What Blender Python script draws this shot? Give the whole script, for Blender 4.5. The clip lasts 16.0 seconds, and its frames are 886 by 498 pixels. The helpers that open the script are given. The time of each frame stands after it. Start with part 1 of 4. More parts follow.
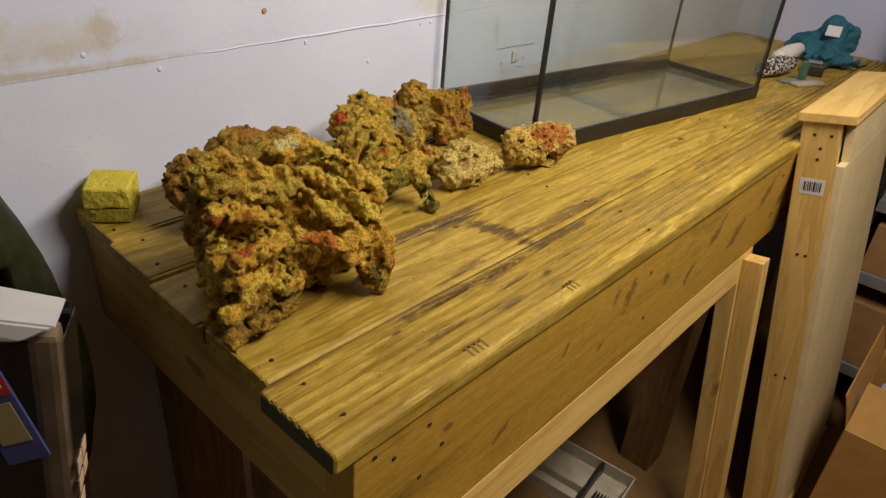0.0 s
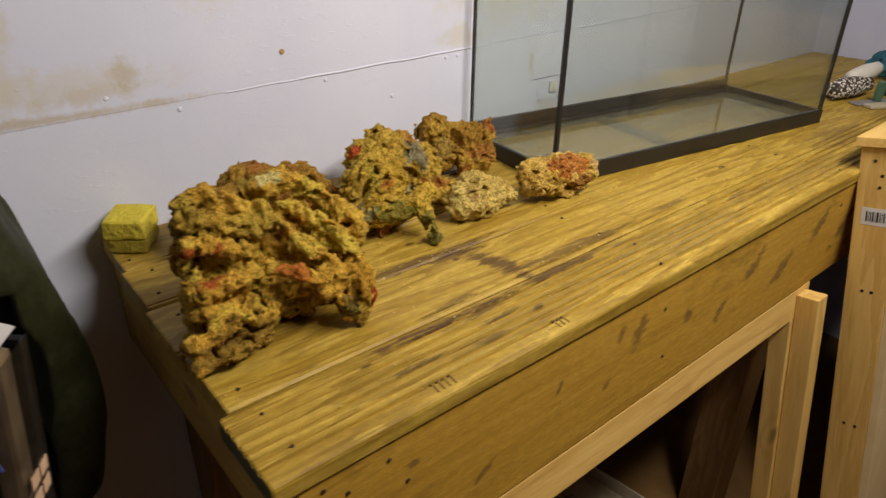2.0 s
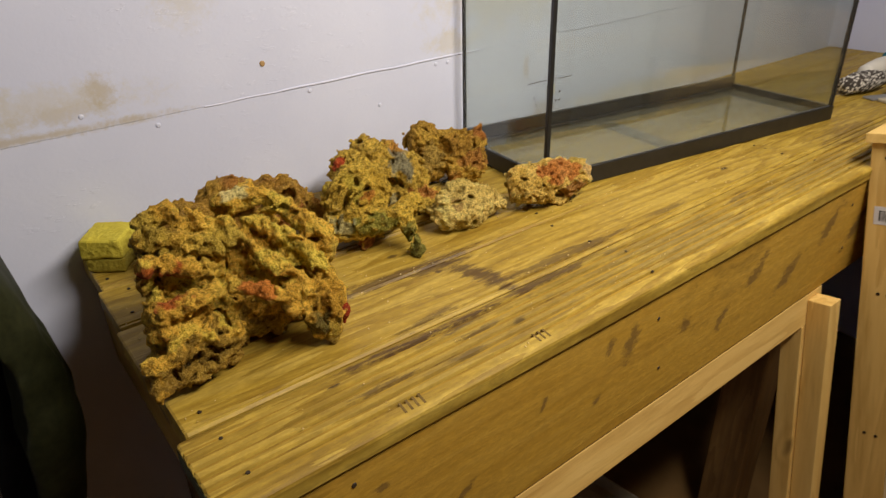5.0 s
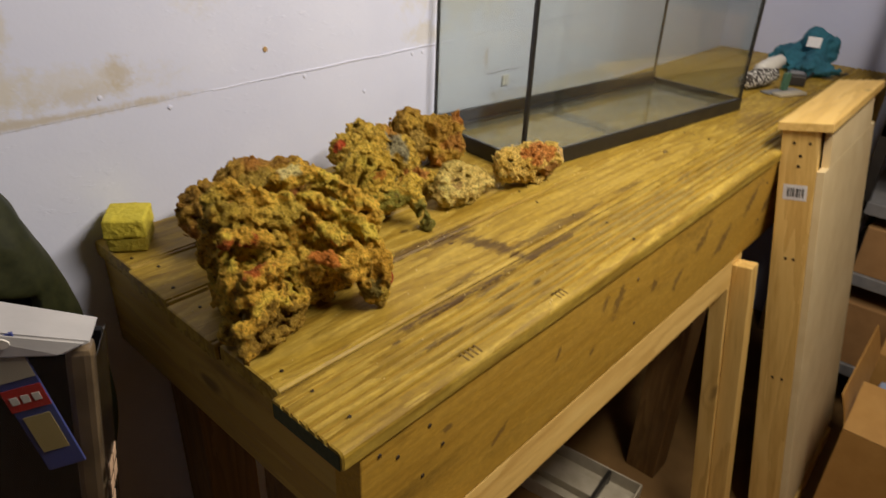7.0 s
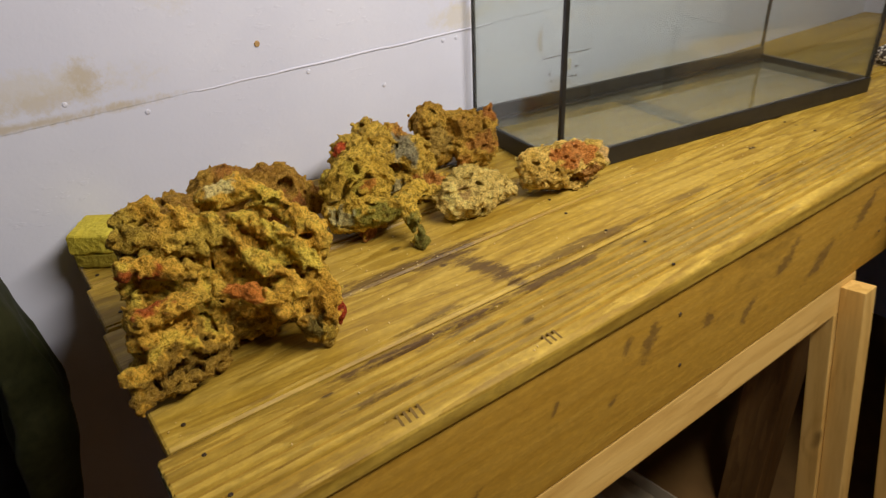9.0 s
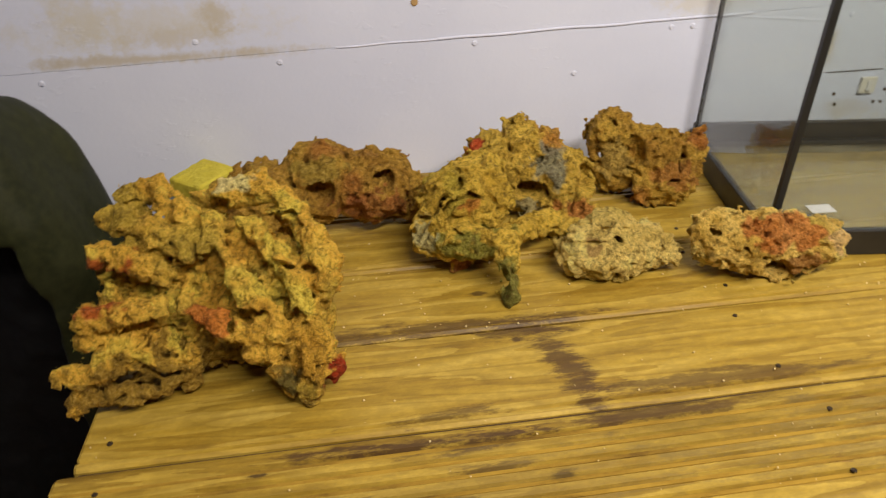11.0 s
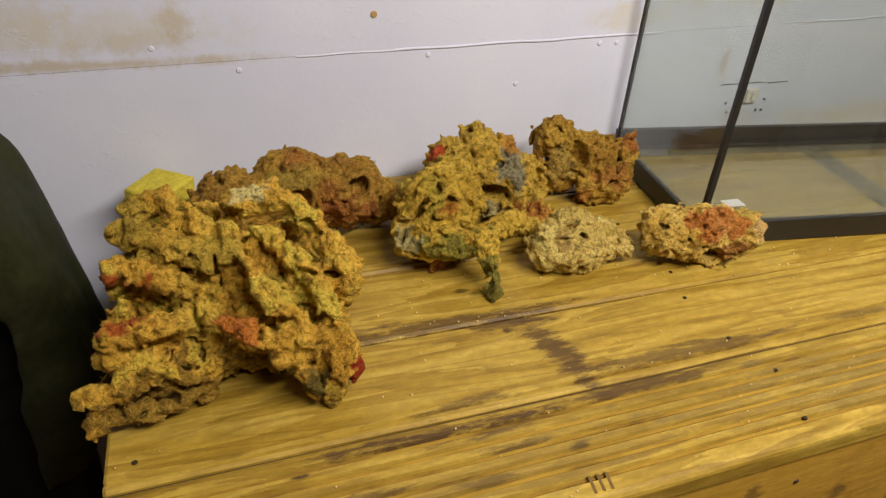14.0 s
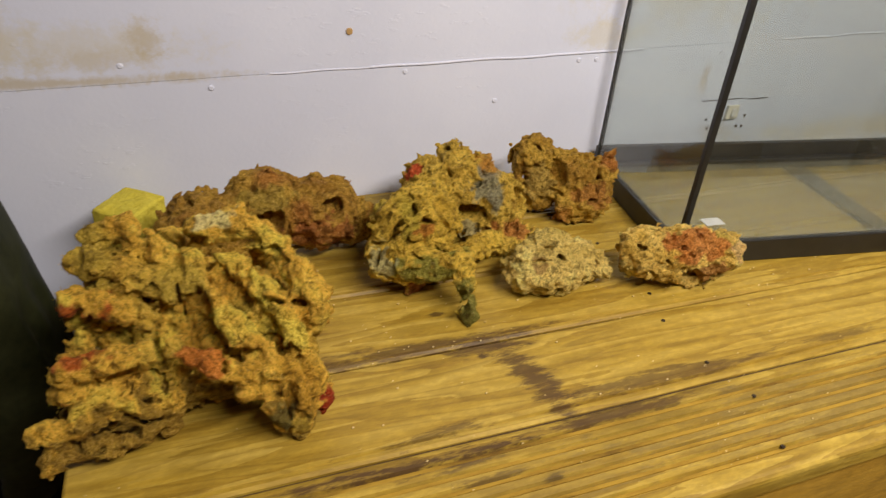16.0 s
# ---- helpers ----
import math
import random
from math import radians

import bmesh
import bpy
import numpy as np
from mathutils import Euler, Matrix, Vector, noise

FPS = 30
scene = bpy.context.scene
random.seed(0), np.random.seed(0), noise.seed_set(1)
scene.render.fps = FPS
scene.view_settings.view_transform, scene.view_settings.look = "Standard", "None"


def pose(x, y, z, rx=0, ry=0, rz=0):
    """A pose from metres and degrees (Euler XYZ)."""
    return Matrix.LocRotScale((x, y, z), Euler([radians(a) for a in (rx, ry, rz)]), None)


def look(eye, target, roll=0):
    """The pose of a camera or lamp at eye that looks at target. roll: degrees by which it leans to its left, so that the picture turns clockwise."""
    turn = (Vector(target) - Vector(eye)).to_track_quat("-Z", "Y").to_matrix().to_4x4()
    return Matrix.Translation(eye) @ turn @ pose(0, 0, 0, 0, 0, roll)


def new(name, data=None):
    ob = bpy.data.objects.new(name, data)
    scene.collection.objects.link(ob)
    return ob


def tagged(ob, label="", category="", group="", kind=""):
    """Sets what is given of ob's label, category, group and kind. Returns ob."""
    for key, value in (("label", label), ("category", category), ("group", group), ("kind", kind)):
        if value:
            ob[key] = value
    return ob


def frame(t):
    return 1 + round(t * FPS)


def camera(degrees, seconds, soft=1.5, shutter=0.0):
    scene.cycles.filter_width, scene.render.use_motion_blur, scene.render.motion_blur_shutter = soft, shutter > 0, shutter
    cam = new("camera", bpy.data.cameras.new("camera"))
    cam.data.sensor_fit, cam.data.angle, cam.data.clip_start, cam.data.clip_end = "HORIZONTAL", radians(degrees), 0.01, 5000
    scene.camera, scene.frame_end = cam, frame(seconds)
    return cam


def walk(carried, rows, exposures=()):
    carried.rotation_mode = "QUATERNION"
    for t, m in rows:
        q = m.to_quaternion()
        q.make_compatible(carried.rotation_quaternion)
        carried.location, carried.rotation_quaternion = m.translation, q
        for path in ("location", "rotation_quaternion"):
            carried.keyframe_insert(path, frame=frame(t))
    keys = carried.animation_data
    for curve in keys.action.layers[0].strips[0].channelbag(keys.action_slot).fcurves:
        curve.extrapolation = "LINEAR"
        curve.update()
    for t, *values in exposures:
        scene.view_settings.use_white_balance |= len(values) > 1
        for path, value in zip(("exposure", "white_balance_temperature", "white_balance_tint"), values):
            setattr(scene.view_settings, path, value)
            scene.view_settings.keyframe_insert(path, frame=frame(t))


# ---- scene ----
cam = camera(67.7, 16.0, 1.35, 0.5)
METRES, EYE, TILT, LEAN, TURN = 8.0, 1.5, 0.0, 0.0, 0.0
PATH = [
    (0, (-0.272, -0.34, 1.577), (1.047, 0.784, 0.579), 5.0),
    (0.5, (-0.28, -0.368, 1.582), (1.039, 0.777, 0.607), 4.0),
    (1, (-0.191, -0.422, 1.587), (1.041, 0.838, 0.642), 1.8),
    (1.5, (-0.127, -0.457, 1.586), (1.027, 0.893, 0.666), 0.7),
    (2, (-0.162, -0.434, 1.586), (0.977, 0.918, 0.651), 0.9),
    (2.5, (-0.249, -0.388, 1.585), (0.996, 0.892, 0.684), 1.7),
    (3, (-0.297, -0.365, 1.586), (1.005, 0.847, 0.672), 2.2),
    (3.2, (-0.303, -0.362, 1.58), (1.023, 0.839, 0.685), 2.5),
    (5.3, (-0.079, -0.457, 1.577), (0.932, 0.986, 0.631), -3.0),
    (5.5, (-0.09, -0.446, 1.564), (0.886, 0.999, 0.584), -3.6),
    (6, (-0.169, -0.414, 1.581), (0.957, 0.877, 0.55), -2.7),
    (6.5, (-0.275, -0.384, 1.585), (1.053, 0.711, 0.566), 1.1),
    (7, (-0.306, -0.391, 1.601), (1.022, 0.771, 0.658), 2.4),
    (7.5, (-0.254, -0.425, 1.603), (0.923, 0.924, 0.712), -0.3),
    (8, (-0.136, -0.483, 1.606), (0.991, 0.904, 0.708), -0.9),
    (8.2, (-0.11, -0.502, 1.597), (0.991, 0.903, 0.696), -2.2),
    (10.3, (0.168, -0.228, 1.564), (0.833, 1.284, 0.436), 0.9),
    (10.5, (0.218, -0.242, 1.569), (0.752, 1.332, 0.456), 0.3),
    (11, (0.287, -0.28, 1.562), (0.49, 1.376, 0.459), -1.6),
    (11.5, (0.284, -0.281, 1.566), (0.459, 1.372, 0.452), -0.5),
    (12, (0.18, -0.261, 1.559), (0.453, 1.368, 0.431), 2.1),
    (12.5, (0.111, -0.256, 1.56), (0.458, 1.34, 0.406), 4.4),
    (13, (0.125, -0.261, 1.574), (0.673, 1.29, 0.437), 3.7),
    (13.5, (0.13, -0.27, 1.582), (0.703, 1.292, 0.472), 3.3),
    (14, (0.143, -0.285, 1.584), (0.741, 1.28, 0.493), 3.7),
    (14.5, (0.138, -0.29, 1.581), (0.754, 1.274, 0.498), 4.3),
    (15, (0.132, -0.29, 1.582), (0.746, 1.287, 0.517), 4.1),
    (15.5, (0.134, -0.286, 1.583), (0.746, 1.294, 0.52), 3.2),
    (16, (0.165, -0.268, 1.594), (0.799, 1.295, 0.519), 4.3),
]
walk(cam, [(t, look(eye, target, roll)) for t, eye, target, roll in PATH])

TOP = 1.10          # height of the bench's surface
WALL = 0.637        # the wall behind the bench
END = 2.55          # the wall at the bench's far end

# ---- light ----
world = bpy.data.worlds.new("world")
world.use_nodes = True
world.node_tree.nodes["Background"].inputs[0].default_value = (0.55, 0.6, 0.7, 1)
world.node_tree.nodes["Background"].inputs[1].default_value = 0.05
scene.world = world


def area_lamp(name, eye, target, sx, sy, power, colour):
    lamp = bpy.data.lights.new(name, "AREA")
    lamp.shape, lamp.size, lamp.size_y, lamp.energy, lamp.color = "RECTANGLE", sx, sy, power, colour
    ob = new(name, lamp)
    ob.matrix_world = look(eye, target)
    return ob


area_lamp("ceiling_lamp", (0.86, -0.53, 2.28), (0.68, 0.10, 1.1), 1.15, 0.10, 30.3, (1.0, 0.89, 0.75))
scene.view_settings.exposure = 0.0


# ---- materials ----
class Nodes:
    """A small hand for wiring a node material."""

    def __init__(self, name):
        self.m = bpy.data.materials.new(name)
        self.m.use_nodes = True
        self.t = self.m.node_tree
        self.b = self.t.nodes["Principled BSDF"]

    def put(self, kind, props=None, **links):
        n = self.t.nodes.new(kind)
        for k, v in (props or {}).items():
            setattr(n, k, v)
        for k, v in links.items():
            self.link(v, n.inputs[int(k[1:])] if k[0] == "i" and k[1:].isdigit() else n.inputs[k])
        return n

    def link(self, v, socket):
        if isinstance(v, bpy.types.Node):
            v = v.outputs[0]
        if isinstance(v, bpy.types.NodeSocket):
            self.t.links.new(v, socket)
        else:
            socket.default_value = v

    def math(self, op, a, b=0.0, c=0.0, clamp=False):
        n = self.put("ShaderNodeMath", {"operation": op, "use_clamp": clamp}, i0=a, i1=b)
        if op in ("MULTIPLY_ADD", "SMOOTH_MIN"):
            self.link(c, n.inputs[2])
        return n.outputs[0]

    def vec(self, op, a, b=(0, 0, 0)):
        n = self.put("ShaderNodeVectorMath", {"operation": op}, i0=a, i1=b)
        return n.outputs["Value"] if op in ("LENGTH", "DISTANCE", "DOT_PRODUCT") else n.outputs[0]

    def noise(self, v, scale, detail=4.0, rough=0.55, distort=0.0):
        n = self.put("ShaderNodeTexNoise", None, Vector=v, Scale=scale, Detail=detail, Roughness=rough, Distortion=distort)
        return n.outputs[0]

    def ramp(self, fac, stops):
        n = self.put("ShaderNodeValToRGB", None, Fac=fac)
        els = n.color_ramp.elements
        while len(els) < len(stops):
            els.new(0.5)
        for e, (p, c) in zip(els, stops):
            e.position, e.color = p, (*c, 1) if len(c) == 3 else c
        return n.outputs[0]

    def step(self, fac, lo, hi, a=0.0, b=1.0):
        n = self.put("ShaderNodeMapRange", {"interpolation_type": "SMOOTHSTEP"}, i0=fac, i1=lo, i2=hi, i3=a, i4=b)
        return n.outputs[0]

    def mix(self, fac, a, b, mode="MIX"):
        n = self.put("ShaderNodeMix", {"data_type": "RGBA", "blend_type": mode})
        self.link(fac, n.inputs[0])
        for v, s in ((a, n.inputs[6]), (b, n.inputs[7])):
            self.link((*v, 1) if isinstance(v, tuple) and len(v) == 3 else v, s)
        return n.outputs[2]

    def place(self):
        return self.put("ShaderNodeNewGeometry").outputs["Position"]

    def local(self, spread=0.0):
        v = self.put("ShaderNodeTexCoord").outputs["Object"]
        if spread:
            r = self.put("ShaderNodeObjectInfo").outputs["Random"]
            v = self.vec("ADD", v, self.put("ShaderNodeCombineXYZ", None, i0=self.math("MULTIPLY", r, spread), i1=self.math("MULTIPLY", r, spread * 0.37), i2=self.math("MULTIPLY", r, spread * 0.71)))
        return v

    def scaled(self, v, s):
        return self.vec("MULTIPLY", v, s)

    def bump(self, height, strength, distance):
        self.link(self.put("ShaderNodeBump", None, Strength=strength, Distance=distance, Height=height), self.b.inputs["Normal"])

    def done(self, colour, rough=0.6, metal=0.0, spec=0.5):
        self.link((*colour, 1) if isinstance(colour, tuple) and len(colour) == 3 else colour, self.b.inputs["Base Color"])
        self.link(rough, self.b.inputs["Roughness"])
        self.link(metal, self.b.inputs["Metallic"])
        self.link(spec, self.b.inputs["Specular IOR Level"])
        return self.m


def plain(name, c1, c2, scale=30.0, rough=0.6, bump=0.15, metal=0.0, distance=0.002, spec=0.5):
    n = Nodes(name)
    v = n.local(9)
    a = n.noise(v, scale, 6)
    b = n.noise(v, scale * 0.13, 3)
    f = n.math("ADD", n.math("MULTIPLY", a, 0.5), n.math("MULTIPLY", b, 0.5))
    n.bump(a, bump, distance)
    return n.done(n.ramp(f, [(0.35, c1), (0.65, c2)]), n.step(b, 0.3, 0.7, rough - 0.08, rough + 0.08), metal, spec)


def wood(name, dark, mid, light, axis, spread=11.0, rough=0.62, stains=(), upright=False, dirt=0.0, knots=True, ring=1.0, streaks=0.0, mottle=0.0, figure=0.0):
    n = Nodes(name)
    v = n.local(spread)
    along = [9.0, 9.0, 9.0]
    along[axis] = 0.8
    g = n.scaled(v, tuple(along))
    warp = n.noise(g, 1.3, 3)
    fine = n.noise(n.scaled(v, tuple(a * 14 for a in along)), 1.0, 5, 0.65)
    n1 = n.noise(g, 2.2, 5, 0.6, 0.6)
    rings = n.math("FRACT", n.math("MULTIPLY", n.math("ADD", warp, n.math("MULTIPLY", n1, 0.25)), 9.0 * ring))
    rings = n.step(rings, 0.15, 0.95)
    f = n.math("ADD", n.math("MULTIPLY", rings, 0.20), n.math("ADD", n.math("MULTIPLY", n1, 0.30), n.math("MULTIPLY", fine, 0.5)))
    col = n.ramp(f, [(0.25, dark), (0.5, mid), (0.78, light)])
    if figure:
        run = [11.0, 11.0, 11.0]
        run[axis] = 1.5
        fr = n.math("FRACT", n.math("MULTIPLY", n.noise(n.scaled(v, tuple(run)), 1.0, 2, 0.4, 0.25), 17.0))
        shown = n.step(n.noise(n.scaled(v, (2.2, 7.0, 5.0)), 1.0, 3), 0.40, 0.62, 0.25, 1.0)
        line = n.math("MULTIPLY", shown, n.math("MULTIPLY", n.step(fr, 0.62, 0.93), n.step(fr, 0.94, 1.0, 1.0, 0.0)))
        col = n.mix(n.math("MULTIPLY", line, figure), col, tuple(c * 0.75 for c in dark))
    if knots:
        k = [5.0, 5.0, 5.0]
        k[axis] = 2.4
        vor = n.put("ShaderNodeTexVoronoi", {"feature": "F1"}, Vector=n.scaled(n.vec("ADD", v, n.scaled(n.put("ShaderNodeTexNoise", None, Vector=v, Scale=9.0).outputs[1], (0.05, 0.05, 0.05))), tuple(k)), Scale=1.0)
        d = vor.outputs["Distance"]
        col = n.mix(n.step(d, 0.03, 0.085, 0.75, 0.0), col, tuple(c * 0.32 for c in dark))
        col = n.mix(n.step(n.math("ABSOLUTE", n.math("SUBTRACT", d, 0.13)), 0.0, 0.04, 0.35, 0.0), col, dark)
    if dirt:
        big = n.noise(n.scaled(v, tuple(3.0 if i != axis else 1.1 for i in range(3))), 2.3, 6, 0.7)
        col = n.mix(n.step(big, 0.53, 0.72, 0.0, dirt), col, tuple(c * 0.34 for c in mid))
    if streaks:
        run = [150.0, 150.0, 60.0]
        run[axis] = 7.0
        st = n.noise(n.scaled(v, tuple(run)), 1.0, 5, 0.7)
        area = n.noise(n.scaled(v, (5.0, 9.0, 5.0)), 1.0, 4, 0.6)
        col = n.mix(n.math("MULTIPLY", n.step(st, 0.53, 0.66, 0.0, streaks), n.step(area, 0.42, 0.62)), col, tuple(c * 0.30 for c in mid))
    if stains:
        p = n.place()
        ragged = n.noise(n.scaled(p, (22, 22, 40) if upright else (14, 75, 14)), 1.0, 8, 0.8)
        for x, y, rx, ry, turn, power, tone in stains:
            c, s = math.cos(radians(turn)), math.sin(radians(turn))
            q = n.vec("SUBTRACT", p, (x, 0, y) if upright else (x, y, TOP))
            u = n.math("DIVIDE", n.vec("DOT_PRODUCT", q, (c, 0, s) if upright else (c, s, 0)), rx)
            w = n.math("DIVIDE", n.vec("DOT_PRODUCT", q, (-s, 0, c) if upright else (-s, c, 0)), ry)
            d = n.math("SQRT", n.math("ADD", n.math("MULTIPLY", u, u), n.math("MULTIPLY", w, w)))
            d = n.math("ADD", d, n.math("MULTIPLY_ADD", ragged, 4.6, -2.3))
            col = n.mix(n.step(d, 0.3, 1.0, power, 0.0), col, tone)
    if mottle:
        m1 = n.noise(n.scaled(v, tuple(1.0 if i != axis else 0.45 for i in range(3))), 120.0, 6, 0.75)
        col = n.mix(n.step(m1, 0.42, 0.62, mottle, 0.0), col, n.mix(0.55, col, (0.05, 0.028, 0.006), "MIX"))
        col = n.mix(n.step(m1, 0.60, 0.75, 0.0, mottle * 0.6), col, light)
    n.bump(n.math("ADD", fine, n.math("MULTIPLY", rings, 0.25)), 0.3, 0.002)
    return n.done(col, n.step(fine, 0.3, 0.7, rough - 0.12, rough + 0.1), 0.0, 0.4)


DIRT = (0.085, 0.045, 0.018)
GREY = (0.26, 0.185, 0.05)
BROWN_STAIN = (0.075, 0.036, 0.012)
RED_KNOT = (0.22, 0.075, 0.02)
KNOT = (0.06, 0.03, 0.010)
KNOT_STAINS = (
    (1.124, 0.191, 0.013, 0.005, 0, 0.95, KNOT), (0.426, 0.060, 0.013, 0.006, 0, 0.95, KNOT), (0.659, 0.039, 0.013, 0.008, 0, 0.8, RED_KNOT), (0.213, 0.057, 0.011, 0.005, 0, 0.9, KNOT),
    (0.170, 0.098, 0.010, 0.004, 0, 0.9, KNOT), (0.485, 0.170, 0.012, 0.012, 0, 0.5, DIRT), (0.40, 0.315, 0.010, 0.007, 0, 0.8, KNOT), (0.424, 0.232, 0.009, 0.005, 0, 0.9, KNOT), (1.30, 0.20, 0.010, 0.005, 0, 0.8, KNOT),
)
BAND_STAINS = (
    (0.30, 0.108, 0.13, 0.014, 0, 0.95, BROWN_STAIN), (0.52, 0.112, 0.13, 0.011, 0, 0.8, BROWN_STAIN), (0.465, 0.185, 0.024, 0.085, 14, 0.85, BROWN_STAIN), (0.43, 0.250, 0.06, 0.020, 0, 0.7, BROWN_STAIN),
    (0.36, 0.262, 0.20, 0.016, 0, 0.75, BROWN_STAIN), (0.62, 0.148, 0.16, 0.014, 0, 0.7, BROWN_STAIN), (0.33, 0.140, 0.07, 0.010, 0, 0.7, BROWN_STAIN), (0.36, 0.075, 0.05, 0.006, 0, 0.8, BROWN_STAIN), (0.33, 0.045, 0.030, 0.006, 0, 0.75, BROWN_STAIN),
)
WORN_STAINS = (
    (0.80, 0.060, 0.34, 0.050, 0, 0.65, GREY), (1.35, 0.06, 0.30, 0.050, 0, 0.6, GREY), (0.35, 0.05, 0.25, 0.045, 0, 0.35, GREY), (1.55, 0.12, 0.16, 0.07, 0, 0.5, DIRT),
    (0.22, 0.060, 0.05, 0.010, 0, 0.7, BROWN_STAIN), (1.95, 0.10, 0.22, 0.09, 0, 0.4, DIRT), (1.02, 0.095, 0.05, 0.016, 0, 0.6, DIRT), (0.86, 0.148, 0.07, 0.010, 0, 0.6, BROWN_STAIN),
)
BOARD_STAINS = KNOT_STAINS + BAND_STAINS + WORN_STAINS
DECK = wood("weathered_decking", (0.21, 0.116, 0.010), (0.43, 0.285, 0.036), (0.62, 0.440, 0.082), 0, stains=BOARD_STAINS, dirt=0.45, streaks=0.25, mottle=0.4, rough=0.62, figure=0.2)
DECK_SMOOTH = wood("smooth_decking", (0.24, 0.135, 0.012), (0.44, 0.292, 0.037), (0.60, 0.430, 0.088), 0, stains=BOARD_STAINS, dirt=0.35, streaks=0.14, mottle=0.35, rough=0.56, figure=0.42)
SMEARS = tuple((x, z, rx, rz, a, 0.62, DIRT) for x, z, rx, rz, a in (
    (0.42, 1.00, 0.018, 0.007, 65), (0.53, 0.945, 0.012, 0.008, 40), (0.60, 1.02, 0.045, 0.018, 78), (0.74, 0.985, 0.02, 0.020, 15), (0.95, 1.01, 0.05, 0.020, 40), (1.08, 0.96, 0.06, 0.022, 35),
    (1.22, 1.02, 0.06, 0.022, 40), (1.35, 0.97, 0.07, 0.024, 35), (1.50, 1.01, 0.09, 0.03, 30), (0.28, 0.93, 0.03, 0.008, 40), (0.17, 1.02, 0.012, 0.006, 0), (0.55, 1.03, 0.018, 0.012, 70), (0.85, 0.95, 0.03, 0.014, 50)))
JOIST = wood("treated_joist", (0.40, 0.220, 0.022), (0.50, 0.290, 0.032), (0.56, 0.340, 0.046), 0, dirt=0.9, ring=0.3, mottle=0.3, streaks=0.12, figure=0.12, rough=0.7, stains=SMEARS, upright=True)
JOIST_Y = wood("treated_end_joist", (0.36, 0.22, 0.045), (0.48, 0.31, 0.065), (0.56, 0.38, 0.09), 1, dirt=0.6, ring=0.5)
GRIT = plain("pale_grit", (0.62, 0.46, 0.16), (0.85, 0.72, 0.42), 300, 0.9, 0.2)
# legs toned below the joists: the shade under the bench is in this colour
POST = wood("shaded_bench_post", (0.13, 0.07, 0.022), (0.20, 0.11, 0.036), (0.27, 0.16, 0.055), 2, dirt=0.4)
PINE_X = wood("planed_pine_rail", (0.52, 0.31, 0.080), (0.70, 0.465, 0.145), (0.78, 0.55, 0.20), 0, ring=0.6)
PINE_Z = wood("planed_pine_upright", (0.52, 0.31, 0.080), (0.70, 0.465, 0.145), (0.78, 0.55, 0.20), 2, ring=0.6)
PLY = plain("pale_ply", (0.64, 0.50, 0.27), (0.76, 0.63, 0.38), 14, 0.6, 0.08)
CARD = plain("brown_card", (0.38, 0.195, 0.045), (0.48, 0.265, 0.07), 22, 0.75, 0.12)
CARD_DARK = plain("old_card", (0.30, 0.16, 0.06), (0.40, 0.22, 0.085), 18, 0.8, 0.12)
STEEL = plain("grey_rack_steel", (0.22, 0.22, 0.23), (0.30, 0.30, 0.31), 40, 0.5, 0.1, 0.3)
BLACK = plain("black_plastic_trim", (0.012, 0.012, 0.012), (0.022, 0.02, 0.018), 60, 0.42, 0.1)
SEALANT = plain("black_sealant", (0.010, 0.010, 0.010), (0.018, 0.018, 0.017), 50, 0.5, 0.1)
IRON = plain("dark_screw", (0.025, 0.016, 0.010), (0.06, 0.04, 0.022), 200, 0.6, 0.2, 0.3)
PALE_SCREW = plain("painted_screw", (0.62, 0.655, 0.83), (0.72, 0.755, 0.93), 200, 0.6, 0.2)
OCHRE = plain("filled_hole", (0.42, 0.26, 0.10), (0.50, 0.33, 0.15), 200, 0.8, 0.2)
CLOTH = plain("teal_cloth", (0.012, 0.085, 0.13), (0.035, 0.17, 0.24), 60, 0.9, 0.3)
WHITE = plain("white_plastic", (0.62, 0.60, 0.55), (0.74, 0.72, 0.67), 25, 0.45, 0.1)
DIRTY_WHITE = plain("dusty_white_plastic", (0.36, 0.31, 0.22), (0.60, 0.55, 0.44), 16, 0.5, 0.1)
DARK_PLASTIC = plain("dark_plastic", (0.015, 0.014, 0.013), (0.035, 0.03, 0.026), 30, 0.4, 0.1)
SOIL = plain("packed_dirt", (0.045, 0.026, 0.010), (0.085, 0.05, 0.018), 300, 0.95, 0.4)
MOSSY = plain("green_end_grain", (0.035, 0.040, 0.014), (0.07, 0.075, 0.026), 120, 0.85, 0.4)
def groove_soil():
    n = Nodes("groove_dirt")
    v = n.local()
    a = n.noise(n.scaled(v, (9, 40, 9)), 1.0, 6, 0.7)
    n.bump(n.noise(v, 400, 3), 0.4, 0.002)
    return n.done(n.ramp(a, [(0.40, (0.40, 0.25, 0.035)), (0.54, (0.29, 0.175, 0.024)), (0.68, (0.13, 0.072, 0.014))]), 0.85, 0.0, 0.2)


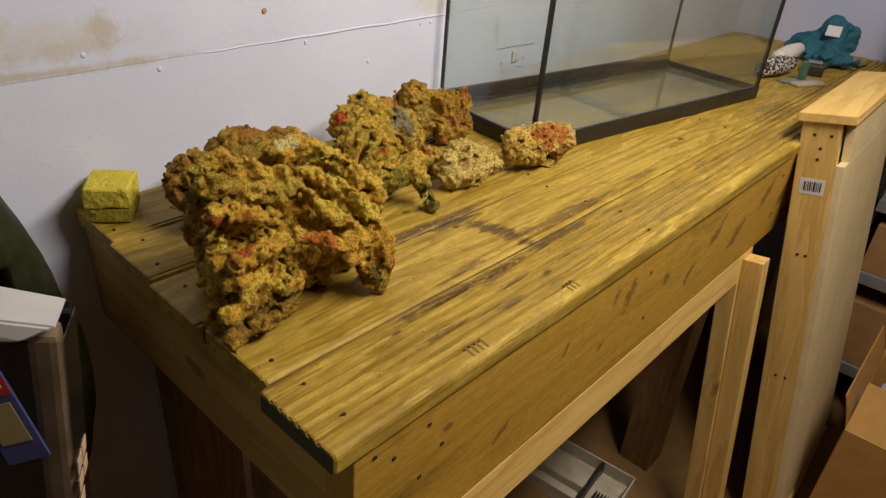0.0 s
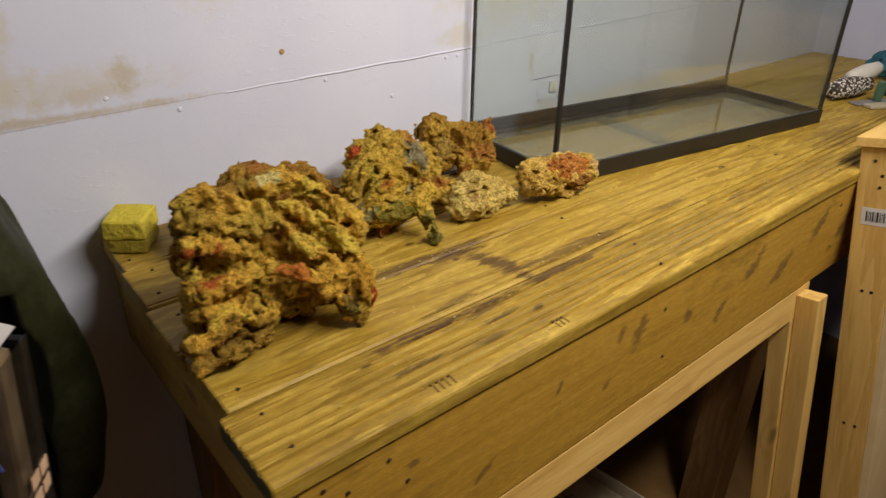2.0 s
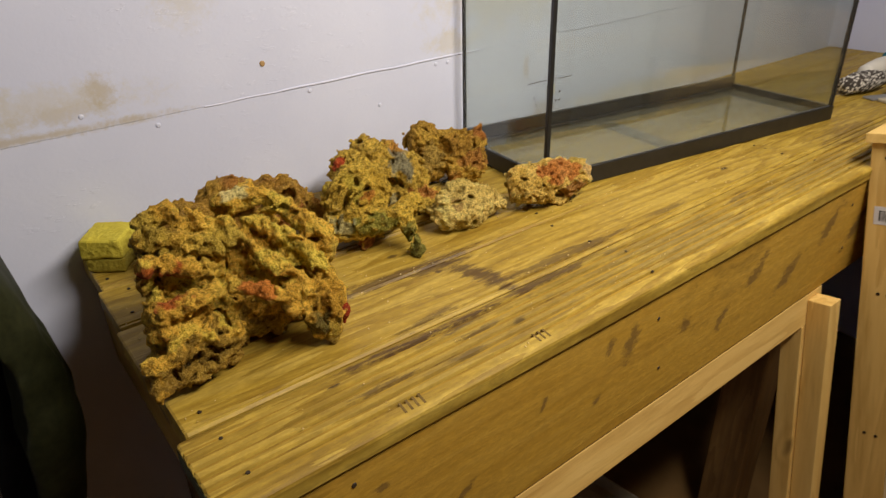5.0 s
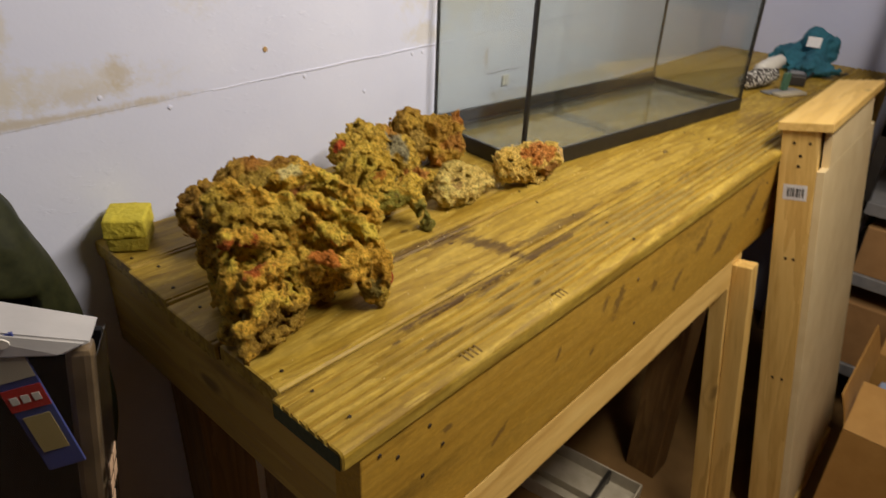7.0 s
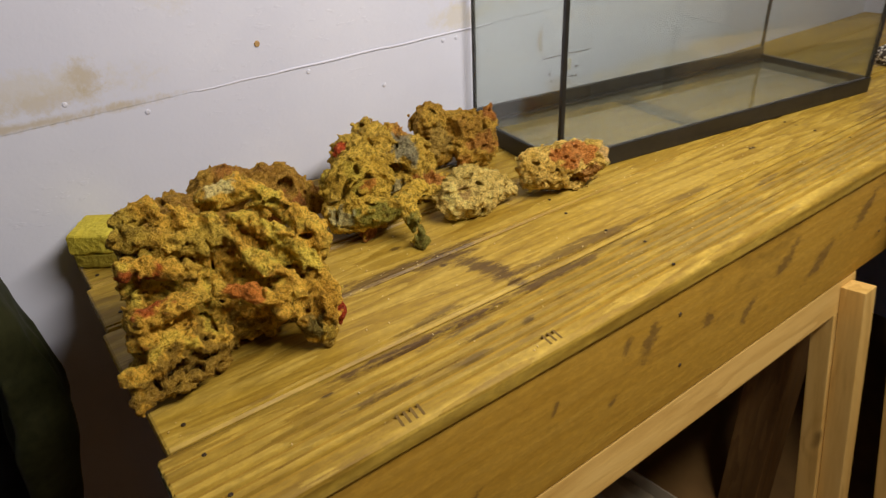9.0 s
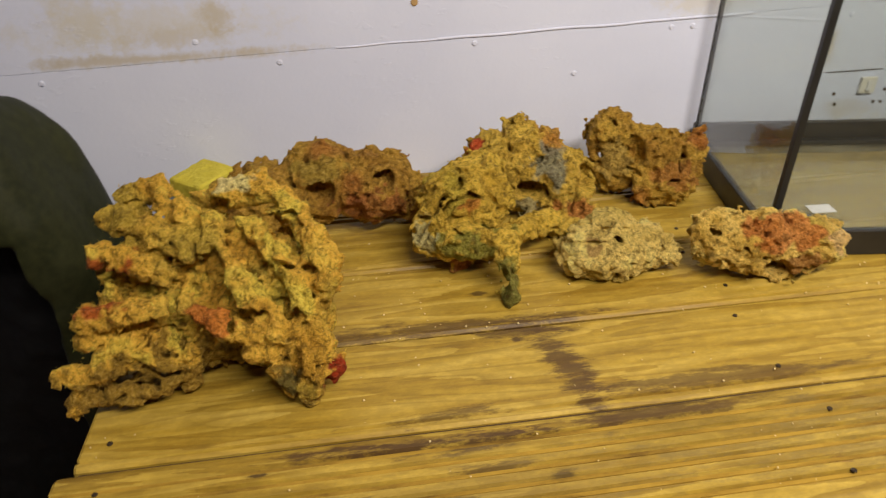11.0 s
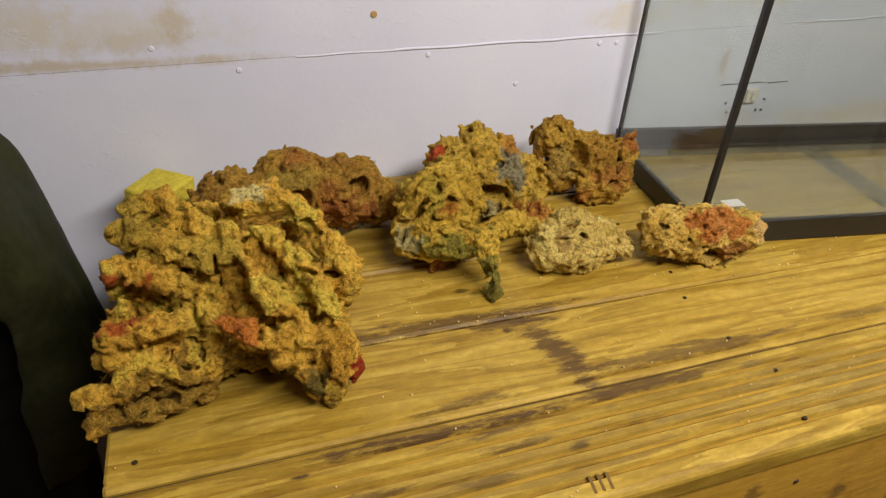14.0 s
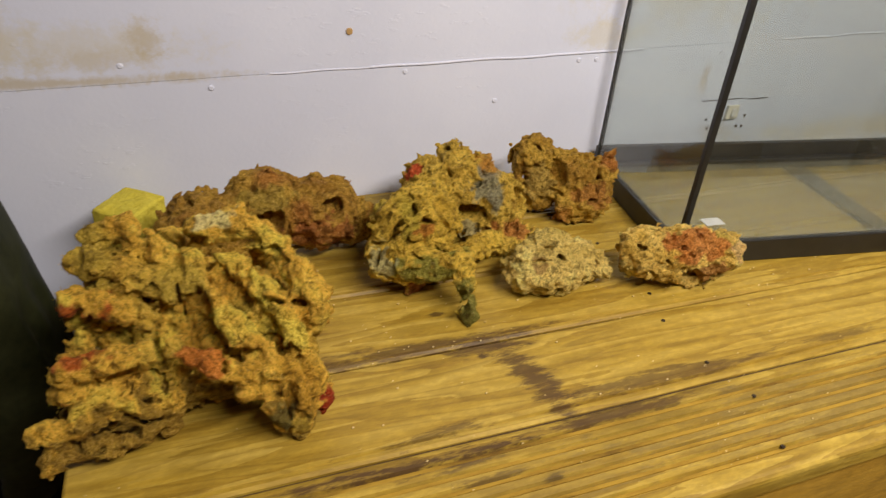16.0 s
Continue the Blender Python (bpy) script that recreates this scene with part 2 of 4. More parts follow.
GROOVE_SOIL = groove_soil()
# unseen ceiling, kept dark so that little light bounces back
CEIL = plain("low_bounce_ceiling", (0.14, 0.10, 0.06), (0.21, 0.155, 0.095), 8, 0.8, 0.1)
SHEET_BLUE = plain("blue_sheet", (0.25, 0.33, 0.52), (0.33, 0.42, 0.62), 12, 0.7, 0.1)
SPONGE = plain("yellow_sponge", (0.55, 0.45, 0.045), (0.66, 0.57, 0.08), 160, 0.95, 0.8, 0.0, 0.004, 0.2)
SPONGE_BASE = plain("dull_sponge", (0.30, 0.24, 0.03), (0.44, 0.36, 0.05), 160, 0.9, 0.8, 0.0, 0.004, 0.2)
FABRIC = plain("olive_fabric", (0.014, 0.017, 0.006), (0.034, 0.037, 0.013), 90, 0.62, 0.15, 0.0, 0.0015, 0.22)
LINING = plain("black_lining", (0.004, 0.004, 0.005), (0.008, 0.008, 0.009), 90, 0.75, 0.15, spec=0.2)
HEADER = plain("creased_grey_film", (0.34, 0.33, 0.34), (0.50, 0.49, 0.49), 18, 0.35, 0.25)
# dark handle; the pale mottling paints in glints off its clear wrap
HANDLE = plain("wrapped_handle_glints", (0.05, 0.034, 0.020), (0.26, 0.19, 0.115), 22, 0.3, 0.3)
STAMP = plain("faded_ink", (0.12, 0.075, 0.022), (0.20, 0.13, 0.04), 300, 0.9, 0.2, spec=0.2)
RED = plain("red_print", (0.50, 0.02, 0.02), (0.58, 0.04, 0.03), 20, 0.5, 0.02)
BLUE = plain("blue_print", (0.05, 0.07, 0.28), (0.07, 0.10, 0.34), 20, 0.5, 0.02)
GOLD = plain("yellow_print", (0.45, 0.36, 0.14), (0.52, 0.42, 0.18), 20, 0.5, 0.02)
INK = plain("black_print", (0.02, 0.02, 0.02), (0.03, 0.03, 0.03), 20, 0.6, 0.02)
PAPER = plain("white_label", (0.62, 0.62, 0.66), (0.72, 0.72, 0.74), 40, 0.6, 0.03)
PINKISH = plain("peach_print", (0.62, 0.42, 0.28), (0.72, 0.50, 0.34), 20, 0.5, 0.02)
CONCRETE = plain("board_floor", (0.15, 0.078, 0.022), (0.25, 0.14, 0.045), 7, 0.75, 0.2)
GREEN_GLASSY = plain("green_plastic", (0.05, 0.12, 0.08), (0.08, 0.17, 0.11), 30, 0.3, 0.05)


def wall_paint(name, base, low, stains, axis):
    n = Nodes(name)
    p = n.place()
    a = n.noise(p, 3.0, 5)
    grit = n.noise(p, 160, 3)
    roller = n.noise(p, 34, 4, 0.6)
    col = n.mix(n.step(a, 0.35, 0.65), base, low)
    blot = n.noise(p, 26, 6, 0.75)
    for x, z, rx, rz, power, tone in stains:
        q = n.vec("SUBTRACT", p, (x, WALL, z) if axis == 0 else (END, x, z))
        u = n.math("DIVIDE", n.vec("DOT_PRODUCT", q, (1, 0, 0) if axis == 0 else (0, 1, 0)), rx)
        w = n.math("DIVIDE", n.vec("DOT_PRODUCT", q, (0, 0, 1)), rz)
        d = n.math("SQRT", n.math("ADD", n.math("MULTIPLY", u, u), n.math("MULTIPLY", w, w)))
        d = n.math("ADD", d, n.math("MULTIPLY_ADD", blot, 2.6, -1.3))
        col = n.mix(n.step(d, 0.2, 1.1, power, 0.0), col, tone)
    specks = n.put("ShaderNodeTexVoronoi", {"feature": "F1"}, Vector=p, Scale=14.0)
    pick = n.put("ShaderNodeSeparateColor", None, i0=specks.outputs["Color"]).outputs[0]
    size = n.step(pick, 0.72, 1.0, 0.0, 0.055)
    col = n.mix(n.math("MULTIPLY", n.math("LESS_THAN", specks.outputs["Distance"], size), 0.55), col, (0.10, 0.09, 0.09))
    flakes = n.step(n.noise(n.scaled(p, (38, 38, 95)), 1.0, 4, 0.6), 0.58, 0.66)
    patchy = n.step(n.noise(p, 4.5, 3), 0.45, 0.62)
    relief = n.math("ADD", n.math("MULTIPLY", roller, 0.6), n.math("MULTIPLY", grit, 0.4))
    n.bump(n.math("ADD", relief, n.math("MULTIPLY", n.math("MULTIPLY", flakes, patchy), 0.8)), 0.22, 0.002)
    return n.done(col, 0.5, 0.0, 0.4)


RUST = (0.46, 0.37, 0.19)
PALE_RUST = (0.60, 0.56, 0.44)
WALL_STAINS = (
    (0.05, 1.325, 0.10, 0.022, 0.38, RUST), (-0.05, 1.355, 0.05, 0.05, 0.45, PALE_RUST), (0.02, 1.298, 0.22, 0.010, 0.6, RUST), (0.02, 1.34, 0.20, 0.035, 0.4, PALE_RUST), (-0.04, 1.45, 0.022, 0.10, 0.55, PALE_RUST),
    (0.115, 1.345, 0.03, 0.03, 0.45, RUST), (0.78, 1.335, 0.07, 0.03, 0.5, PALE_RUST), (0.95, 1.40, 0.25, 0.07, 0.45, PALE_RUST), (1.00, 1.25, 0.012, 0.035, 0.5, RUST),
    (1.6, 1.13, 0.6, 0.03, 0.55, PALE_RUST), (0.25, 1.47, 0.06, 0.05, 0.4, PALE_RUST), (1.06, 1.15, 0.05, 0.02, 0.3, RUST),
)
PAINT = wall_paint("lilac_white_paint", (0.70, 0.745, 0.93), (0.65, 0.695, 0.885), WALL_STAINS, 0)
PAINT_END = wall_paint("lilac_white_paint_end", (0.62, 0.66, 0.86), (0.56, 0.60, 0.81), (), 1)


def clear(name, tint, gloss, rough=0.02, cover=0.0, film=(0.5, 0.5, 0.5)):
    """A thin clear sheet: light goes straight through, the gloss by the angle, and a little film of dust."""
    m = bpy.data.materials.new(name)
    m.use_nodes = True
    t = m.node_tree
    t.nodes.remove(t.nodes["Principled BSDF"])
    see, shine, dust = t.nodes.new("ShaderNodeBsdfTransparent"), t.nodes.new("ShaderNodeBsdfGlossy"), t.nodes.new("ShaderNodeBsdfDiffuse")
    see.inputs[0].default_value = (*tint, 1)
    shine.inputs["Roughness"].default_value = rough
    dust.inputs[0].default_value = (*film, 1)
    lay = t.nodes.new("ShaderNodeLayerWeight")
    lay.inputs[0].default_value = 0.5
    power = t.nodes.new("ShaderNodeMath")
    power.operation = "POWER"
    power.inputs[1].default_value = 4.0
    t.links.new(lay.outputs["Facing"], power.inputs[0])
    fres = t.nodes.new("ShaderNodeMapRange")
    fres.inputs["To Min"].default_value, fres.inputs["To Max"].default_value = gloss, 0.9
    t.links.new(power.outputs[0], fres.inputs[0])
    m1, m2 = t.nodes.new("ShaderNodeMixShader"), t.nodes.new("ShaderNodeMixShader")
    noi = t.nodes.new("ShaderNodeTexNoise")
    noi.inputs["Scale"].default_value = 9
    cov = t.nodes.new("ShaderNodeMath")
    cov.operation = "MULTIPLY"
    cov.inputs[1].default_value = cover * 2
    t.links.new(noi.outputs[0], cov.inputs[0])
    t.links.new(cov.outputs[0], m1.inputs[0])
    t.links.new(see.outputs[0], m1.inputs[1])
    t.links.new(dust.outputs[0], m1.inputs[2])
    t.links.new(fres.outputs[0], m2.inputs[0])
    t.links.new(m1.outputs[0], m2.inputs[1])
    t.links.new(shine.outputs[0], m2.inputs[2])
    t.links.new(m2.outputs[0], t.nodes["Material Output"].inputs[0])
    return m


GLASS = clear("tank_glass", (0.90, 0.92, 0.90), 0.035, 0.0, 0.015, (0.5, 0.48, 0.38))
GLASS_FLOOR = clear("dusty_tank_floor", (0.85, 0.88, 0.82), 0.04, 0.05, 0.16, (0.5, 0.48, 0.38))
FILM = clear("clear_wrapping", (0.88, 0.88, 0.88), 0.035, 0.12, 0.010, (0.4, 0.38, 0.36))


# ---- building tools ----
def mesh_of(name, bm, material, smooth=False):
    me = bpy.data.meshes.new(name)
    bmesh.ops.recalc_face_normals(bm, faces=bm.faces)
    bm.to_mesh(me)
    bm.free()
    me.materials.append(material)
    if smooth:
        me.polygons.foreach_set("use_smooth", [True] * len(me.polygons))
    return me


def part(name, bm, material, parent=None, label="", smooth=False, at=None):
    ob = new(name, mesh_of(name, bm, material, smooth))
    if at is not None:
        ob.matrix_basis = at
    if parent is not None:
        ob.parent = parent
    if label:
        ob["label"] = label
    return ob


def thing(name, at, label, category, group="", kind=""):
    """An empty at the base of a thing, for its parts."""
    e = new(name)
    e.empty_display_size = 0.05
    e.matrix_basis = at
    return tagged(e, label, category, group, kind)


def box(lo, hi, bevel=0.0, m=None, segs=2):
    bm = bmesh.new()
    bmesh.ops.create_cube(bm, size=1)
    for v in bm.verts:
        v.co = Vector([lo[i] + (v.co[i] + 0.5) * (hi[i] - lo[i]) for i in range(3)])
    if bevel:
        bmesh.ops.bevel(bm, geom=bm.edges[:], offset=bevel, segments=segs, affect="EDGES", profile=0.6)
    if m is not None:
        bm.transform(m)
    return bm


def join(*bms):
    out = bmesh.new()
    for b in bms:
        me = bpy.data.meshes.new("tmp")
        b.to_mesh(me)
        b.free()
        out.from_mesh(me)
        bpy.data.meshes.remove(me)
    return out


def disc(r, h, m=None, n=12, r2=None):
    bm = bmesh.new()
    bmesh.ops.create_cone(bm, cap_ends=True, segments=n, radius1=r, radius2=r if r2 is None else r2, depth=h)
    if m is not None:
        bm.transform(m)
    return bm


def tube(points, r, n=8):
    """A round cord along a smooth line through points."""
    cu = bpy.data.curves.new("cord", "CURVE")
    cu.dimensions, cu.bevel_depth, cu.bevel_resolution = "3D", r, 2
    sp = cu.splines.new("BEZIER")
    sp.bezier_points.add(len(points) - 1)
    for b, p in zip(sp.bezier_points, points):
        b.co, b.handle_left_type, b.handle_right_type = p, "AUTO", "AUTO"
    ob = bpy.data.objects.new("cord", cu)
    me = ob.to_mesh()
    bm = bmesh.new()
    bm.from_mesh(me)
    bpy.data.objects.remove(ob)
    bpy.data.curves.remove(cu)
    return bm


# ---- solid lumps grown from a field ----
def lattice(p, scale, seed):
    """Smooth random values at points p, between -1 and 1."""
    rng = np.random.RandomState(seed)
    table = rng.rand(32, 32, 32).astype(np.float32) * 2 - 1
    q = p * scale + rng.rand(3) * 32
    f = np.floor(q).astype(np.int64)
    u = (q - f).astype(np.float32)
    u = u * u * (3 - 2 * u)
    i, j = f & 31, (f + 1) & 31
    out = 0
    for a in (0, 1):
        for b in (0, 1):
            for c in (0, 1):
                w = (u[:, 0] if a else 1 - u[:, 0]) * (u[:, 1] if b else 1 - u[:, 1]) * (u[:, 2] if c else 1 - u[:, 2])
                out = out + w * table[(j if a else i)[:, 0], (j if b else i)[:, 1], (j if c else i)[:, 2]]
    return out


def ball(p, c, r):
    r = np.array(r if np.ndim(r) else (r, r, r), dtype=np.float32)
    return (np.linalg.norm((p - np.array(c, dtype=np.float32)) / r, axis=1) - 1) * r.min()


def rod(p, a, b, r1, r2):
    a, b = np.array(a, dtype=np.float32), np.array(b, dtype=np.float32)
    d = b - a
    h = np.clip((p - a) @ d / (d @ d), 0, 1)
    return np.linalg.norm(p - a - h[:, None] * d, axis=1) - (r1 + (r2 - r1) * h)


def lumps(p, scale, seed):
    """Rounded knobs on a jittered grid: 1 in the middle of a knob, 0 between knobs."""
    table = np.random.RandomState(seed).rand(16, 16, 16, 3).astype(np.float32)
    q = (p * scale).astype(np.float32)
    f = np.floor(q).astype(np.int64)
    u = q - f
    near = np.full(len(p), 9.0, dtype=np.float32)
    for a in (-1, 0, 1):
        for b in (-1, 0, 1):
            for c in (-1, 0, 1):
                o = table[(f[:, 0] + a) & 15, (f[:, 1] + b) & 15, (f[:, 2] + c) & 15]
                near = np.minimum(near, (o[:, 0] + a - u[:, 0]) ** 2 + (o[:, 1] + b - u[:, 1]) ** 2 + (o[:, 2] + c - u[:, 2]) ** 2)
    return 1 - np.minimum(np.sqrt(near), 1.0)


def blend(a, b, k):
    h = np.clip(0.5 + 0.5 * (b - a) / k, 0, 1)
    return b + (a - b) * h - k * h * (1 - h)


def surface(name, lo, hi, step, field):
    """The mesh of field(p) = 0 inside the box lo..hi (surface nets)."""
    axes = [np.arange(lo[i], hi[i] + step, step, dtype=np.float32) for i in range(3)]
    n = [len(a) for a in axes]
    grid = np.stack(np.meshgrid(*axes, indexing="ij"), -1).reshape(-1, 3)
    v = field(grid).reshape(n)
    inside = v < 0
    total = np.zeros([k - 1 for k in n] + [3], dtype=np.float32)
    count = np.zeros([k - 1 for k in n], dtype=np.float32)
    corner = lambda a, o: a[o[0]:n[0] - 1 + o[0], o[1]:n[1] - 1 + o[1], o[2]:n[2] - 1 + o[2]]
    for ax in range(3):
        others = [i for i in range(3) if i != ax]
        for s in (0, 1):
            for t in (0, 1):
                o = [0, 0, 0]
                o[others[0]], o[others[1]] = s, t
                e = list(o)
                e[ax] = 1
                va, vb = corner(v, o), corner(v, e)
                cross = (va < 0) != (vb < 0)
                w = np.where(cross, va / np.where(cross, va - vb, 1), 0)
                for i in range(3):
                    total[..., i] += np.where(cross, (w if i == ax else o[i]), 0)
                count += cross
    live = count > 0
    index = np.full(live.shape, -1, dtype=np.int64)
    index[live] = np.arange(live.sum())
    base = np.stack(np.meshgrid(*[np.arange(k - 1) for k in n], indexing="ij"), -1)[live]
    verts = np.array(lo) + (base + total[live] / count[live][:, None]) * step
    quads = []
    for ax in range(3):
        b, c = [(1, 2), (2, 0), (0, 1)][ax]
        sl = [slice(0, n[i] - 1) if i == ax else slice(1, n[i] - 1) for i in range(3)]
        up = list(sl)
        up[ax] = slice(1, n[ax])
        a0, a1 = inside[tuple(sl)], inside[tuple(up)]
        here = np.argwhere(a0 != a1)
        flip = a0[tuple(here.T)]
        here[:, b] += 1
        here[:, c] += 1
        ring = []
        for db, dc in ((0, 0), (-1, 0), (-1, -1), (0, -1)):
            q = here.copy()
            q[:, b] += db
            q[:, c] += dc
            ring.append(index[tuple(q.T)])
        ring = np.stack(ring, 1)
        quads.append(np.where(flip[:, None], ring, ring[:, ::-1]))
    me = bpy.data.meshes.new(name)
    me.from_pydata(verts.tolist(), [], np.concatenate(quads).tolist())
    me.polygons.foreach_set("use_smooth", [True] * len(me.polygons))
    return me, verts.astype(np.float32)


def rock_material():
    n = Nodes("coral_rock")
    tone = n.put("ShaderNodeVertexColor", {"layer_name": "tone"}).outputs[0]
    p = n.local()
    blot = n.noise(p, 75, 4, 0.65)
    tuft = n.noise(p, 165, 5, 0.68, 0.5)
    fine = n.noise(p, 480, 4, 0.7)
    col = n.mix(n.step(blot, 0.36, 0.48, 0.40, 0.0), tone, n.mix(1.0, tone, (0.34, 0.30, 0.22), "MULTIPLY"))
    # colour follows the bump: pits painted in shade, tips with pale highlights
    col = n.mix(n.step(tuft, 0.37, 0.50, 0.58, 0.0), col, (0.10, 0.050, 0.009))
    col = n.mix(n.step(tuft, 0.50, 0.68, 0.0, 0.65), col, n.mix(0.25, n.mix(1.0, tone, (1.5, 1.5, 1.4), "MULTIPLY"), (0.92, 0.70, 0.24)))
    col = n.mix(n.step(fine, 0.56, 0.70, 0.0, 0.38), col, n.mix(0.5, n.mix(1.0, tone, (1.6, 1.6, 1.6), "MULTIPLY"), (0.92, 0.74, 0.36)))
    col = n.mix(n.step(fine, 0.31, 0.45, 0.38, 0.0), col, (0.10, 0.055, 0.012))
    n.bump(n.math("ADD", n.math("MULTIPLY", tuft, 1.0), n.math("MULTIPLY", fine, 0.45)), 1.0, 0.0110)
    return n.done(col, 0.9, 0.0, 0.2)


ROCK = rock_material()


def tufted(me, v, c, count, seed):
    """The same mesh with short stiff threads of dried weed standing on it."""
    rng = np.random.RandomState(seed)
    nor = np.zeros(len(v) * 3, dtype=np.float32)
    me.vertex_normals.foreach_get("vector", nor)
    nor = nor.reshape(-1, 3)
    pick = rng.choice(np.flatnonzero(v[:, 2] > TOP + 0.015), count)
    way = nor[pick] + rng.normal(0, 0.55, (count, 3))
    way /= np.linalg.norm(way, axis=1)[:, None]
    side = np.cross(way, rng.normal(0, 1, (count, 3)))
    side *= 0.0004 / np.linalg.norm(side, axis=1)[:, None]
    foot = v[pick] - nor[pick] * 0.0008
    tip = foot + way * rng.uniform(0.002, 0.0052, (count, 1))
    faces = np.zeros(len(me.polygons) * 4, dtype=np.int32)
    me.polygons.foreach_get("vertices", faces)
    blades = np.arange(count * 3).reshape(-1, 3) + len(v)
    verts = np.concatenate([v, np.stack([foot + side, foot - side, tip], 1).reshape(-1, 3)])
    out = bpy.data.meshes.new("rock")
    out.from_pydata(verts.tolist(), [], faces.reshape(-1, 4).tolist() + blades.tolist())
    out.polygons.foreach_set("use_smooth", [True] * len(out.polygons))
    bpy.data.meshes.remove(me)
    pale = np.clip(c[pick] * rng.uniform(0.9, 1.5, (count, 1)) + 0.03, 0, 0.9)
    return out, np.concatenate([c, np.repeat(pale, 3, 0)])


def rock(label, shapes, holes, lo, hi, tones, patches, seed, step=0.0022, knob=0.008, grain=0.0035, soft=0.012, knob_scale=52, pores=38.0, pit=0.19, fuzz=0):
    """A porous rock: soft union of balls and rods, holes cut out, knobs and grit on its surface."""
    def field(p):
        d = None
        for s in shapes:
            e = ball(p, *s) if len(s) == 2 else rod(p, *s)
            d = e if d is None else blend(d, e, soft)
        near = np.abs(d) < 0.020
        q = p[near]
        bend = np.stack([lattice(q, 60, seed + k) for k in (20, 21, 22)], 1) * 0.006
        d[near] += knob * 0.88 - knob * 1.5 * lumps(q + bend, knob_scale, seed) - knob * 0.6 * lumps(q + bend, knob_scale * 2.4, seed + 1)
        d[near] += grain * (0.8 * lattice(q, 230, seed + 2) + 0.6 * lattice(q, 120, seed + 3)) + 0.005 * lattice(q, 22, seed + 5)
        pore = np.hypot(lattice(q, pores, seed + 15), lattice(q, pores, seed + 16))
        d[near] = -blend(-d[near], (pore - pit) * 0.6 / pores, 0.003)
        for h in holes:
            e = ball(p, *h) if len(h) == 2 else rod(p, *h)
            d = -blend(-d, e, 0.006)
        return np.maximum(d, TOP + 0.0005 - p[:, 2])

    me, v = surface("rock", lo, hi, step, field)
    n1, n2 = lattice(v, 35, seed + 7), lattice(v, 90, seed + 8)
    w = np.clip(0.5 + 0.7 * n1 + 0.35 * n2, 0, 1)[:, None]
    c = np.array(tones[0]) * (1 - w) + np.array(tones[1]) * w
    n3 = lattice(v, 26, seed + 9)
    c = c + np.clip(n3 * 2.2 - 0.5, 0, 1)[:, None] * 0.7 * (np.array(tones[2]) - c)
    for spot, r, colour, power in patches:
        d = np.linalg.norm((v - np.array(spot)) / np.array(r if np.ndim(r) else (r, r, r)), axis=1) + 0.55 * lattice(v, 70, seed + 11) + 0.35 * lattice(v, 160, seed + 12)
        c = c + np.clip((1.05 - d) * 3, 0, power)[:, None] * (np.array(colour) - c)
    c = np.minimum(c * np.array((1.36, 1.24, 0.84)), 0.92)
    if fuzz:
        me, c = tufted(me, v, c, fuzz, seed)
    att = me.color_attributes.new("tone", "FLOAT_COLOR", "POINT")
    att.data.foreach_set("color", np.concatenate([c, np.ones((len(c), 1))], 1).astype(np.float32).ravel())
    me.materials.append(ROCK)
    return tagged(new("coral_rock", me), label, "rock", "aquarium rocks on the bench")


# ---- the room ----
def shell(name, lo, hi, material, label):
    ob = part(name, box(lo, hi), material)
    return tagged(ob, label, name.split("_")[0], kind="structure")


shell("floor", (-1.9, -2.5, -0.1), (END + 0.1, WALL + 0.1, 0), CONCRETE, "brown boarded workshop floor, dusty and stained")
# ceiling, west and south walls are unseen; their tones set the bounce light
shell("ceiling", (-1.9, -2.5, 2.36), (END + 0.1, WALL + 0.1, 2.46), CEIL, "unseen workshop ceiling, dark brown to hold down bounce light")
shell("wall_west", (-1.9, -2.4, 0), (-1.8, WALL, 2.36), PAINT_END, "unseen west wall, painted pale lilac to add cool bounce light")
shell("wall_south", (-1.9, -2.5, 0), (END + 0.1, -2.4, 2.36), CARD_DARK, "unseen south wall, dark brown to hold down bounce light")
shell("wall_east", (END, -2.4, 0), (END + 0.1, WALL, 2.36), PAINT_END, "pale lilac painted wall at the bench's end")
wall = tagged(new("wall_north"), "pale lilac painted wall boards with rusty water stains", "wall", kind="structure")
SEAM, SLOPE = 1.2995, 0.0217      # the joint between the boards climbs a little to the east


def wall_board(lo, hi, bevel, edge):
    bm = box(lo, hi, bevel)
    for v in bm.verts:
        if abs(v.co.z - edge) < 0.01:
            v.co.z += SLOPE * (v.co.x - 0.37)
    return bm


part("lower_board", wall_board((-1.9, WALL, 0), (END + 0.1, WALL + 0.1, SEAM - 0.0003), 0.0006, SEAM), PAINT, wall)
part("upper_board", wall_board((-1.9, WALL - 0.0005, SEAM), (END + 0.1, WALL + 0.1, 2.36), 0.0008, SEAM), PAINT, wall)
for a, b, r in ((0.26, 0.42, 0.0013), (0.40, 0.86, 0.0019), (1.15, 1.50, 0.0015)):
    xs = [a + (b - a) * k / 14 for k in range(15)]
    ridge = tube([(x, WALL - 0.0002, SEAM + SLOPE * (x - 0.37) + 0.0022 * noise.noise(Vector((x * 14, 3, a)))) for x in xs], r)
    part("filler_ridge", ridge, PALE_SCREW, wall, "hardened filler along the joint", True)
facing = Matrix.Rotation(radians(90), 4, "X")
screw_me = mesh_of("wall_screw", disc(0.0042, 0.0014, facing, 12, 0.0026), PALE_SCREW)
